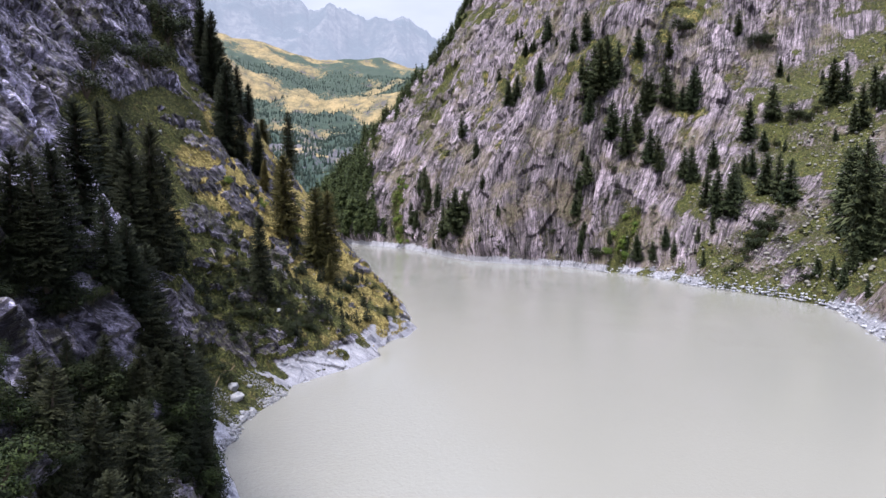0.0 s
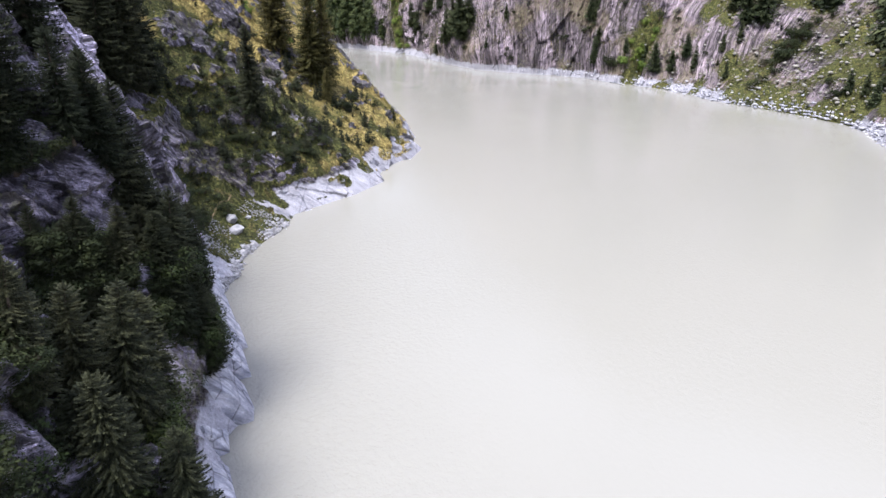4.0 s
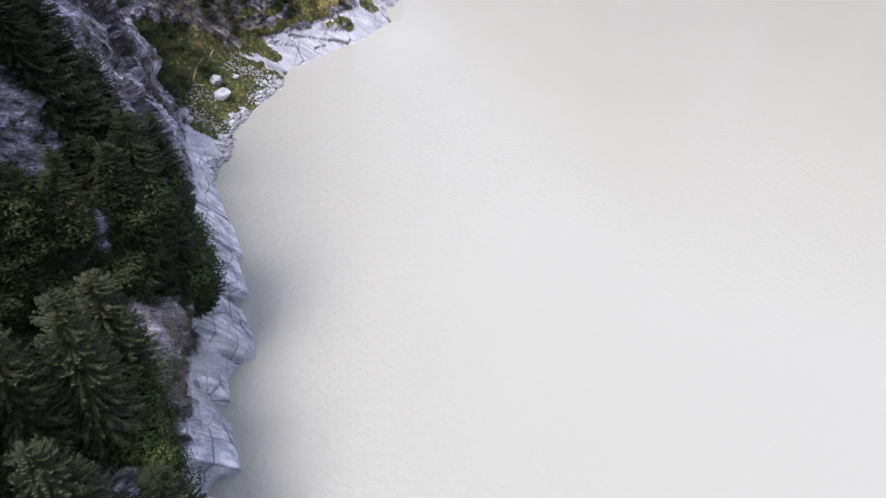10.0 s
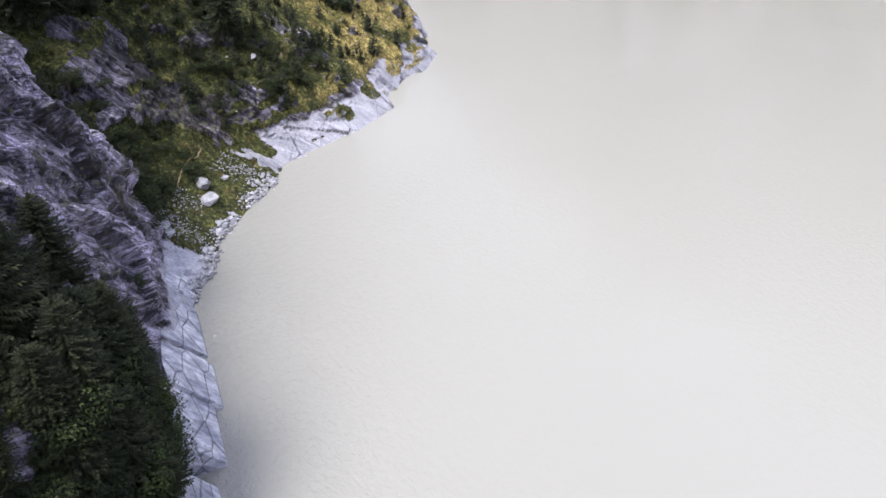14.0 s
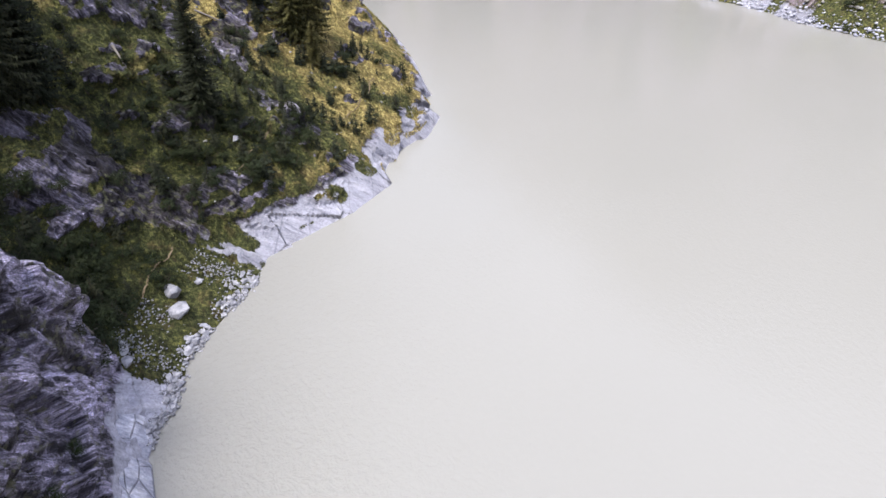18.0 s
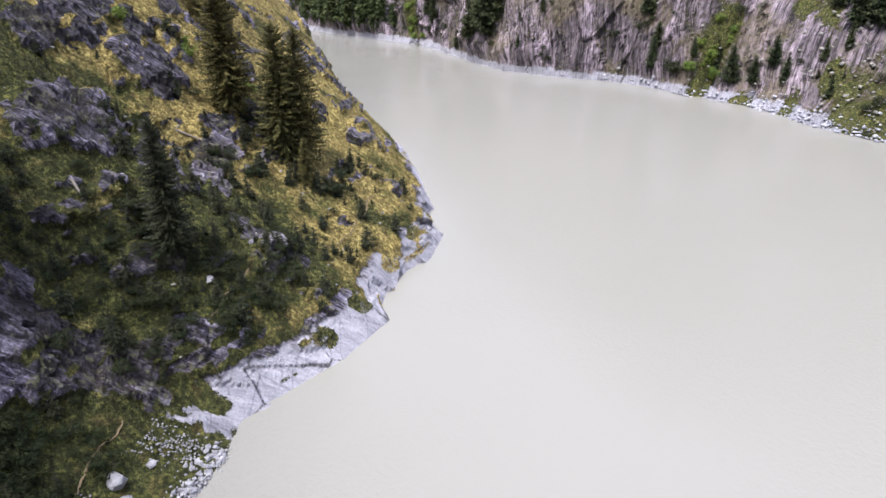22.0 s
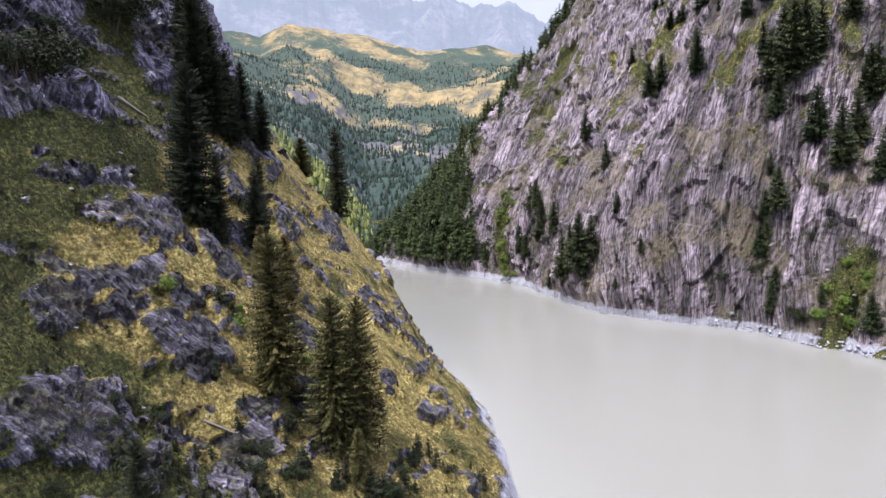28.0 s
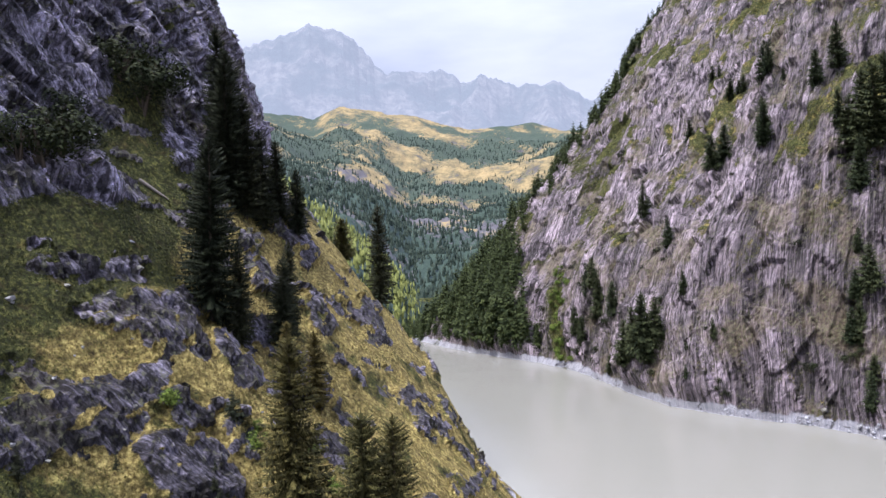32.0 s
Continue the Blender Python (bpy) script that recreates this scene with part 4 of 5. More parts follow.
def wooded_place(zones, grows=wooded):
    while True:
        y0, y1, z0, z1 = rng.choice(zones)
        y, z = rng.uniform(y0, y1), rng.uniform(z0, z1)
        if grows(y, z):
            return y, z


for n, (y0, z0, h) in enumerate(CLIFF_TREES):
    plant("spruce", SPRUCES, (n * 3 + n // 4) % 4, bank_at(y0, z0), h * rng.uniform(0.9, 1.12), "dark spruce crowded on a steep rocky bank", "tree", "spruces on the near cliff", 5.0, rng.uniform(1.25, 1.6))
for n in range(92):
    y0, z0 = wooded_place(((56, 78, 5, 22), (57, 76, 13, 22), (59, 84, 5, 20), (60, 82, 5, 16), (34, 52, 3, 22), (14, 28, 4, 22)))
    plant("spruce", SPRUCES, (n * 3 + n // 4) % 4, bank_at(y0, z0), rng.uniform(6.0, 11.0), "dark spruce crowded on a steep rocky bank", "tree", "spruces on the near cliff", 5.0, rng.uniform(1.25, 1.7))

for n in range(16):
    plant("spruce", SPRUCES, (n * 3 + n // 4) % 4, bank_at(rng.uniform(49.5, 55), rng.uniform(15, 23)), rng.uniform(4.0, 7.0), "short dark spruce rooted in a cleft of the cliff", "tree", "spruces on the near cliff", 5.0, rng.uniform(1.4, 1.8))

# young spruces scattered on the turf
for n in range(240):
    y0 = rng.choice((rng.gauss(140, 8), rng.gauss(150, 12), rng.uniform(128, 195), rng.gauss(168, 12)))
    z0 = rng.choice((rng.gauss(13, 4), rng.gauss(20, 6), rng.uniform(6, 40)))
    if z0 > 5.5 and 124 < y0 < 205:
        plant("young_spruce", SMALL, n % 3, bank_at(y0, z0), rng.choice((1.0, 1.4, 1.8, 2.4, 3.2, 4.2)), "small dark young spruce in the turf", "sapling", "young spruces on the headland", 4.0)
for n in range(46):
    y0, z0 = rng.gauss(109, 4), rng.uniform(5, 26)
    plant("young_spruce", SMALL, n % 3, bank_at(y0, z0), rng.uniform(1.5, 4.5), "small dark young spruce in the turf", "sapling", "young spruces in the gully", 4.0)


def bush_mesh(name, seed, lumps, leaves, size, material):
    """Foliage of a bush one metre across: many small leaf clumps over uneven lumps."""
    rd = random.Random(seed)
    V, F = [], []
    centres = [(Vector((rd.uniform(-0.35, 0.35), rd.uniform(-0.35, 0.35), rd.uniform(0.15, 0.65))), rd.uniform(0.16, 0.30)) for _ in range(lumps)]
    for _ in range(leaves):
        c, r = rd.choice(centres)
        d = Vector((rd.gauss(0, 1), rd.gauss(0, 1), rd.gauss(0.25, 1))).normalized()
        p = c + d * r * rd.uniform(0.6, 1.15)
        u = d.orthogonal().normalized()
        v = d.cross(u)
        a = rd.random() * 6.283
        u, v = u * math.cos(a) + v * math.sin(a), v * math.cos(a) - u * math.sin(a)
        k = size * rd.uniform(0.6, 1.4)
        n = len(V)
        tip = d * k * rd.uniform(-0.5, 0.7)
        V.extend((p - u * k, p + v * k * 0.8, p + u * k + tip))
        F.append((n, n + 1, n + 2))
    return trimesh(name, V, F, material)


def stems_mesh(seed):
    rd = random.Random(seed)
    V, F = [], []
    for _ in range(5):
        a, r = rd.random() * 6.283, rd.uniform(0.1, 0.3)
        tv, tf = tube([(0, 0, -0.1), (r * 0.4 * math.cos(a), r * 0.4 * math.sin(a), 0.25), (r * math.cos(a), r * math.sin(a), 0.6)], (0.03, 0.02, 0.008), 5)
        F += [tuple(i + len(V) for i in t) for t in tf]
        V += tv
    return trimesh("stem", V, F, M_BARK)


ALDERS = [(bush_mesh("foliage", 500 + n, 14, 2400, 0.028, M_LEAF), stems_mesh(510 + n)) for n in range(3)]
FRESH = [(bush_mesh("foliage", 540 + n, 12, 1100, 0.045, M_LEAF_BRIGHT), stems_mesh(545 + n)) for n in range(2)]
HEATHS = [(bush_mesh("foliage", 520 + n, 11, 1250, 0.036, M_HEATH), stems_mesh(530 + n)) for n in range(3)]
for n, (y0, z0, h) in enumerate(((63, 14, 5.5), (60, 10, 4.0), (67, 9, 3.6), (72, 12, 4.0), (58, 18, 4.2), (76, 10, 3.0), (45, 13, 4), (33, 17, 4.5),
                                 (64, 6, 2.6), (70, 6, 2.4), (75, 6.5, 2.2), (58, 6.5, 2.4), (50, 9, 3.0), (80, 9, 2.0), (86, 8, 1.8), (44, 7, 3.0), (39, 6, 3.2))):
    plant("alder_bush", ALDERS, n % 3, bank_at(y0, z0), h, "leafy mid-green alder bush on the rocks", "bush", "bushes on the near cliff", 8.0, 1.2)
for n, (x0, y0, h) in enumerate(((-52, 175, 2.2), (-44.5, 181, 2.4), (-38, 181, 2.6), (-37, 187, 2.4), (-46, 184, 1.6), (-41, 190, 2.0))):
    plant("alder_bush", FRESH, n % 2, on_bank(x0, y0), h * 1.3, "bright green bush growing from a crag", "bush", "bushes on the headland", 6.0)
for n, (y0, z0, h) in enumerate(((181, 73, 8.5), (184, 76, 7), (178, 74, 6), (211, 88, 8), (214, 92, 9), (209, 94, 7), (194, 83, 5), (170, 78, 5), (160, 74, 6), (150, 70, 6), (142, 62, 6))):
    plant("alder_bush", HEATHS, n % 3, bank_at(y0, z0), h * 1.25, "large dark bush at the foot of a cliff", "bush", "bushes below the upper cliff", 6.0, 1.25)
for n in range(110):
    y0 = rng.choice((rng.gauss(141, 8), rng.gauss(109, 4.5), rng.uniform(128, 190)))
    z0 = rng.choice((rng.gauss(15, 5), rng.gauss(10, 4), rng.uniform(6, 32)))
    if z0 > 5.5:
        plant("juniper_bush", HEATHS, n % 3, bank_at(y0, z0), rng.choice((0.9, 1.1, 1.4, 1.7, 2.2)), "low dark juniper bush in the turf", "bush", "junipers on the headland", 5.0, 1.7)
for n in range(95):
    y0, z0 = rng.choice((rng.gauss(134, 6), rng.gauss(142, 8))), rng.choice((rng.uniform(9, 22), rng.uniform(9, 36)))
    plant("low_shrub", HEATHS, n % 3, bank_at(y0, z0), rng.choice((0.8, 1.0, 1.3, 1.6, 2.1)), "low rounded dark shrub in the turf", "bush", "low shrubs on the headland", 5.0, 1.5)
for n in range(90):
    y0, z0 = rng.gauss(109, 4), rng.choice((rng.uniform(4.5, 12), rng.uniform(6, 34)))
    plant("undergrowth_bush", HEATHS, n % 3, bank_at(y0, z0), rng.uniform(0.9, 2.4), "dark low shrub in the gully", "bush", "shrubs in the gully", 5.0, 1.8)
for n in range(46):
    y0, z0 = wooded_place(((34, 52, 3, 22), (34, 50, 3, 12), (14, 28, 4, 20), (59, 82, 5, 14), (24, 36, 21, 30)))
    plant("alder_bush", ALDERS, n % 3, bank_at(y0, z0), rng.uniform(2.2, 4.6), "leafy mid-green alder bush on the rocks", "bush", "bushes on the near cliff", 8.0, 1.25)
for n in range(90):
    y0, z0 = wooded_place(((43, 52, 13, 23), (52, 59, 9, 19)), brushy)
    plant("undergrowth_bush", HEATHS, n % 3, bank_at(y0, z0), rng.uniform(0.7, 1.6), "low dark shrub creeping over a rock ledge", "bush", "shrubs on the ledges", 5.0, 1.8)
for n in range(60):
    plant("undergrowth_bush", HEATHS, n % 3, bank_at(rng.uniform(47, 56), rng.uniform(14, 25)), rng.uniform(1.0, 2.4), "low dark shrub creeping over a rock ledge", "bush", "shrubs on the ledges", 5.0, 1.9)
for n in range(150):
    y0, z0 = wooded_place(((56, 84, 5, 27), (34, 52, 3, 22), (45, 60, 30, 37), (14, 28, 4, 22), (24, 36, 21, 30)))
    plant("undergrowth_bush", HEATHS, n % 3, bank_at(y0, z0), rng.uniform(1.2, 2.6), "dark undergrowth bush between spruces", "bush", "undergrowth on the near cliff", 5.0, 1.7)

# trees of the far wall: along its shore, height above the water, height of the tree
WALL_GROVE = ((435.6, 92, 23.3), (431.6, 92.4, 30.6), (427.6, 93.8, 31.2), (425.2, 96.8, 29.9), (422, 103.2, 21), (428.4, 77.3, 19.2), (440.4, 102, 14.9), (412.4, 67.2, 21), (400.4, 58.8, 22.3), (402.8, 82.9, 20.1), (404.4, 82.5, 16.1), (394.8, 85.7, 22.3), (402, 83.8, 19.3), (385.2, 81.8, 21.8), (385.2, 86.7, 19.5), (388.4, 82.8, 12.4), (403.6, 114.1, 12.4), (417.2, 115.1, 15.6), (490, 132.5, 20.4), (455.6, 123, 15.1), (449.2, 128.7, 18.8), (510.8, 132.4, 6.7), (469.2, 99.7, 18.1), (498.8, 93.6, 16))
WALL_SCREE = ((383.6, 126.8, 14.8), (364.4, 99.1, 9.7), (360.4, 95.8, 4.9), (354, 74.1, 17.7), (357.2, 64.3, 20.1), (350, 58.9, 9.7), (342.8, 57.7, 6.5), (368.4, 44.8, 17.3), (372.4, 46.7, 14.7), (363.6, 51.5, 13.7), (355.6, 33.4, 17.9), (346.8, 29.8, 20.3), (342, 29.1, 23.7), (345.2, 35.8, 17.2), (345.2, 21.3, 9), (351.6, 48.6, 8.9), (348.4, 47, 12.3), (338.8, 38.6, 19), (331.6, 36.4, 20.7), (327.6, 34.9, 19.3))
WALL_CORNER = ((349.2, 92.3, 7.3), (329.2, 61.9, 6), (308.4, 31.5, 20.1), (296.4, 24, 34.8), (284.4, 19.1, 40.2), (286.8, 23.3, 27.2), (276.4, 18.7, 24.2), (309.2, 34.8, 23.6), (302.8, 34.6, 25), (338.8, 81.4, 21.5), (335.6, 81.4, 19), (326, 66.2, 12.7), (325.2, 68.2, 20), (326.8, 79.5, 17.1), (322.8, 75.5, 16.3), (290.8, 9.3, 7.6), (285.2, 8.9, 8.5), (279.6, 6.6, 8.4), (262.8, 6.1, 6.8), (280.4, 12.4, 11.4))
WALL_FOOT = ((408.4, 7.2, 12.7), (391.6, 13.8, 6.9), (382.8, 6.3, 13.6), (376.4, 6.7, 12.7), (370, 7.2, 9.4), (365.2, 14, 9.8), (359.6, 8.7, 10.5), (350, 17.1, 7.4), (342, 7.4, 7.5), (419.6, 41.5, 9.4), (422, 55.9, 8.7), (399.6, 66.6, 19.4), (384.4, 50.4, 18.8), (388.4, 54.2, 17.5))
WALL_MIDDLE = ((484.4, 135.2, 15.5), (470, 102.8, 18.1), (508.4, 132.3, 9.3), (514.8, 131.5, 10.6), (544.4, 145.7, 12.4), (497.2, 97.2, 17.2), (501.2, 98.1, 9.2), (545.2, 114.3, 13.2), (522.8, 74.5, 16.1), (532.4, 72.2, 12.3), (498.8, 59.8, 13.1), (476.4, 41.2, 9.2), (492.4, 16.7, 20.2), (489.2, 16.2, 26.7), (486.8, 21.4, 19.4), (498, 12.1, 18.2), (488.4, 13.9, 19.1), (524.4, 29.2, 16.1), (491.6, 21.5, 19.2))
WALL_LOW = ((520.4, 4.7, 8.2), (553.2, 12.5, 14.8), (466, 11.5, 5.6), (459.6, 25.8, 8.1), (416.4, 43.9, 15.6), (416.4, 26.5, 15.7), (409.2, 14.2, 10.3), (418.8, 26.8, 12.2), (556.4, 7.7, 14.6), (554, 36.9, 17.4), (545.2, 27.2, 19.9), (557.2, 17, 15.2), (548.4, 42.1, 14.6), (539.6, 149, 7.8), (474.8, 130.6, 5.2))
WALL_SHRUBS = ((325.2, 14.8, 7.3), (326, 19.8, 7.4), (325.2, 22.6, 8.2), (325.2, 12.8, 6.8), (323.6, 17.2, 5), (326.8, 26.8, 5.7), (396.4, 6, 7.1), (326.8, 6, 4.9), (294, 7, 4.9), (310, 21.8, 2.9), (348.4, 76.3, 6), (345.2, 73.9, 6.8), (342, 73.1, 6.2), (403.6, 130.2, 10.4), (375.6, 116.4, 12.1), (416.4, 21.5, 4.6))
for n, (s0, z0, h) in enumerate(WALL_GROVE + WALL_SCREE + WALL_CORNER + WALL_FOOT + WALL_MIDDLE + WALL_LOW):
    plant("spruce", FARS, n % 4, wall_at(s0, z0), h, "dark spruce on the far cliff and its scree", "tree", "spruces on the far wall", 3.0, rng.uniform(0.95, 1.3))
for n, (s0, z0, h) in enumerate(WALL_SHRUBS):
    for k in range(3):
        plant("juniper_bush", ALDERS if k else HEATHS, n % 3, wall_at(s0 + rng.gauss(0, 2.0) * k, z0 + rng.gauss(0, 1.5) * k), h * rng.uniform(0.5, 0.8), "green bush clinging to the far cliff", "bush", "bushes on the far wall", 5.0, 1.3)
for n in range(26):
    plant("spruce", FARS, n % 4, wall_at(rng.uniform(150, 282), rng.uniform(6, 110)), rng.uniform(8, 20), "dark spruce on the far cliff and its scree", "tree", "spruces on the far wall", 3.0, 1.2)
for n in range(40):
    plant("young_spruce", SMALL, n % 3, wall_at(rng.uniform(285, 352), rng.uniform(4, 100)), rng.uniform(1.5, 4), "small dark young spruce on the grassy scree", "sapling", "young spruces on the scree", 4.0, 1.1)


def mesh_arrays(me):
    v = np.empty(len(me.vertices) * 3, np.float32)
    me.vertices.foreach_get("co", v)
    f = np.empty(len(me.loops), np.int32)
    me.loops.foreach_get("vertex_index", f)
    return v.reshape(-1, 3), f.reshape(-1, 3)


CROWNS = [mesh_arrays(c) for c, t in [spruce_meshes(450 + n, 11, 7, 2, w, 0.05, 0.5, M_FOREST) for n, w in enumerate((0.17, 0.21, 0.15, 0.19))]]


def wood(name, places, label):
    """A close wood as one sheet of spruce crowns."""
    V, F, n = [], [], 0
    for k, (p, h) in enumerate(places):
        v, f = CROWNS[k % 4]
        a, w = rng.random() * 6.283, h * rng.uniform(0.95, 1.3)
        q = np.stack([(v[:, 0] * math.cos(a) - v[:, 1] * math.sin(a)) * w + p.x, (v[:, 0] * math.sin(a) + v[:, 1] * math.cos(a)) * w + p.y, v[:, 2] * h + p.z - 0.5], 1)
        V.append(q)
        F.append(f + n)
        n += len(v)
    return tagged(new(name, trimesh(name, np.concatenate(V), np.concatenate(F), M_FOREST)), label, "forest", kind="stuff")


places = []
while len(places) < 820:
    s0, z0 = rng.uniform(CORNER, CORNER + 136), rng.uniform(6, 62)
    if s0 > 583 + 0.95 * z0 + rng.uniform(-4, 4) and z0 < 66 - 0.12 * (712 - s0):
        places.append((wall_at(s0, z0), rng.choice((rng.uniform(6, 12), rng.uniform(10, 20)))))
for _ in range(160):
    s0 = rng.uniform(CORNER + 125, CORNER + 230)
    places.append((wall_at(s0, rng.uniform(1, 9)), rng.uniform(6, 12)))
wood("shore_wood", places, "dense dark spruce wood at the lake's end")
places = []
for _ in range(420):
    z0 = rng.uniform(56, 262)
    places.append((wall_at(rng.choice((rng.uniform(646, 706), rng.uniform(664, 700))), z0), rng.uniform(7, 16)))
wood("edge_wood", places, "thin row of small spruces along the cliff's edge")
for n in range(120):
    s0, z0 = rng.uniform(330, 690), rng.choice((rng.uniform(6, 30), rng.uniform(6, 60), rng.uniform(30, 160)))
    plant("juniper_bush", ALDERS if n % 3 else HEATHS, n % 3, wall_at(s0, z0), rng.choice((rng.uniform(1.5, 3), rng.uniform(2, 5))), "green bush clinging to the far cliff", "bush", "bushes on the far wall", 5.0, 1.2)

for n in range(64):
    z0 = rng.uniform(3, 52) if n < 46 else rng.uniform(3, 26)
    s0 = 562 + 0.6 * z0 + rng.gauss(0, 4) if n < 46 else 388 - 0.12 * z0 + rng.gauss(0, 3)
    plant("alder_bush", FRESH, n % 2, wall_at(s0, z0), rng.uniform(2, 4.5), "bright green alder bush in a gully of the cliff", "bush", "bushes in the far gullies", 5.0, 1.3)


def far_wood(name, places, material, label):
    """Distant trees in one sheet: cones of two uneven tiers."""
    V, F = [], []
    for p, h in places:
        n0, a0 = len(V), rng.random() * 6.283
        V.append((p[0], p[1], p[2] + h))
        for f, r in ((0.55, 0.13), (0.52, 0.07), (0.02, 0.21)):
            for k in range(5):
                a = a0 + k * 1.2566 + f
                rr = h * r * rng.uniform(0.7, 1.25)
                V.append((p[0] + rr * math.cos(a), p[1] + rr * math.sin(a), p[2] + h * f * rng.uniform(0.85, 1.1)))
        for k in range(5):
            j = (k + 1) % 5
            F += [(n0, n0 + 1 + k, n0 + 1 + j), (n0 + 6 + k, n0 + 11 + k, n0 + 11 + j), (n0 + 6 + k, n0 + 11 + j, n0 + 6 + j)]
    ob = new(name, trimesh(name, V, F, material))
    return tagged(ob, label, "forest", kind="stuff")


flat_v, flat_m = VALLEY_P.reshape(-1, 3), WOODED.reshape(-1)
dist = np.hypot(flat_v[:, 0], flat_v[:, 1] - 100)
bearing = np.degrees(np.arctan2(flat_v[:, 0], flat_v[:, 1] - 100))
seen = (flat_v[:, 2] > 2) & (np.abs(bearing + 14) < 20)
pick = np.random.RandomState(4)


def scatter(name, mask, count, lo, hi, material, label):
    idx = pick.permutation(np.nonzero(mask)[0])[:count]
    far_wood(name, [(flat_v[i] + (rng.uniform(-7, 7), rng.uniform(-7, 7), -2), rng.uniform(lo, hi)) for i in idx], material, label)


near_side = (dist < 850) & (bearing < -16)
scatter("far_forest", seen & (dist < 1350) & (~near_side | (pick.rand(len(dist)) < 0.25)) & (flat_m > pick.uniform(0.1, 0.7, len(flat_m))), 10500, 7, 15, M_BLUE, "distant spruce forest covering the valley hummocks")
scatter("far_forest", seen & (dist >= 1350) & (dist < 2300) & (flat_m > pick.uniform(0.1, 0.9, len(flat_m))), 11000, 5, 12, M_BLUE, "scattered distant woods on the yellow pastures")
scatter("larch_wood", seen & (dist < 800) & (bearing < -15), 3000, 7, 14, M_LARCH, "sunlit yellow-green larches on the valley side")
for name, count, material, label in (("side_forest", 420, M_FOREST, "dark spruces on the slope behind the headland"), ("larch_wood", 620, M_LARCH, "sunlit yellow-green larches on the slope behind the headland")):
    places = []
    for _ in range(count):
        y0 = rng.uniform(285, 540)
        places.append((tuple(bank_at(y0, rng.uniform(12, 130)) - Vector((0, 0, 1))), rng.uniform(7, 16)))
    far_wood(name, places, material, label)


# ---- stones and wood on the ground ----
def stone_mesh(seed, material, points=15):
    """An angular stone one metre across: the hull of scattered points with its edges broken."""
    rd = random.Random(seed)
    bm = bmesh.new()
    for _ in range(points):
        d = Vector((rd.gauss(0, 1), rd.gauss(0, 1), rd.gauss(0, 1))).normalized()
        k = max(abs(d.x), abs(d.y), abs(d.z))
        bm.verts.new(d * rd.uniform(0.40, 0.52) * (1 + 0.35 * (1 / k - 1)))
    out = bmesh.ops.convex_hull(bm, input=bm.verts)
    bmesh.ops.delete(bm, geom=[v for v in bm.verts if not v.link_faces], context="VERTS")
    bmesh.ops.dissolve_limit(bm, angle_limit=0.30, verts=bm.verts, edges=bm.edges)
    bmesh.ops.bevel(bm, geom=bm.edges[:], offset=0.022, segments=1, affect="EDGES")
    bmesh.ops.triangulate(bm, faces=bm.faces)
    me = bpy.data.meshes.new("boulder")
    bm.to_mesh(me)
    bm.free()
    me.materials.append(material)
    return me


STONES = [stone_mesh(600 + n, M_BOULDER) for n in range(6)]
GREYS = [stone_mesh(620 + n, M_BOULDER_DARK) for n in range(3)]


def stone(k, place, size, flat, label, group, pile=STONES):
    ob = new("boulder", pile[k % len(pile)])
    ob.matrix_basis = Matrix.Translation(place + Vector((0, 0, size * flat * 0.12))) @ pose(0, 0, 0, rng.uniform(-20, 20), rng.uniform(-20, 20), rng.uniform(0, 360)) @ Matrix.Diagonal((size * rng.uniform(0.8, 1.25), size, size * flat, 1))
    return tagged(ob, label, "boulder", group)


for n in range(260):
    y0 = rng.choice((rng.uniform(96, 124), rng.gauss(95.5, 1.0), rng.gauss(100.5, 1.6), rng.gauss(109, 1.4), rng.gauss(117.5, 1.2), rng.gauss(121.5, 1.2)))
    z0 = abs(rng.gauss(0.2, 0.45)) + 0.05
    stone(n, bank_at(y0, z0), rng.choice((0.25, 0.35, 0.45, 0.6, 0.8, 1.0)), rng.uniform(0.45, 0.8), "angular pale boulder lying at the water's edge", "boulders on the beach")
stone(1, bank_at(64, 22.5), 6.2, 0.9, "large grey block wedged in the wooded gully", "large blocks", GREYS)
for n, (x0, y0, size, flat) in enumerate(((-33.2, 112.6, 2.6, 0.8), (-34.6, 115, 2.2, 1.2), (-32.6, 118, 1.3, 0.7), (-36.2, 103.4, 2.4, 0.6), (-35.2, 101.4, 2.0, 0.5), (-31.6, 140.2, 1.4, 0.8))):
    stone(n, on_bank(x0, y0), size, flat, "large pale block of rock lying in the grass", "large blocks")
for n, (x0, y0, size) in enumerate(((-64, 185, 1.9), (-62.6, 184, 1.0), (-65.2, 173.6, 1.0), (-67.7, 167.4, 1.2), (-66, 186.5, 0.8), (-63, 178, 0.7), (-61, 171, 0.6), (-56, 160, 0.7), (-58, 158, 0.6), (-60, 166, 0.6))):
    stone(n, on_bank(x0, y0), size, 0.6, "pale stone lying in the meadow", "stones in the meadow", GREYS + STONES[:2])
for n in range(90):
    stone(n, bank_at(rng.uniform(128, 195), rng.uniform(6, 60)), rng.choice((0.25, 0.35, 0.5, 0.7)), 0.6, "pale stone lying in the meadow", "stones in the meadow", GREYS + STONES[:2])


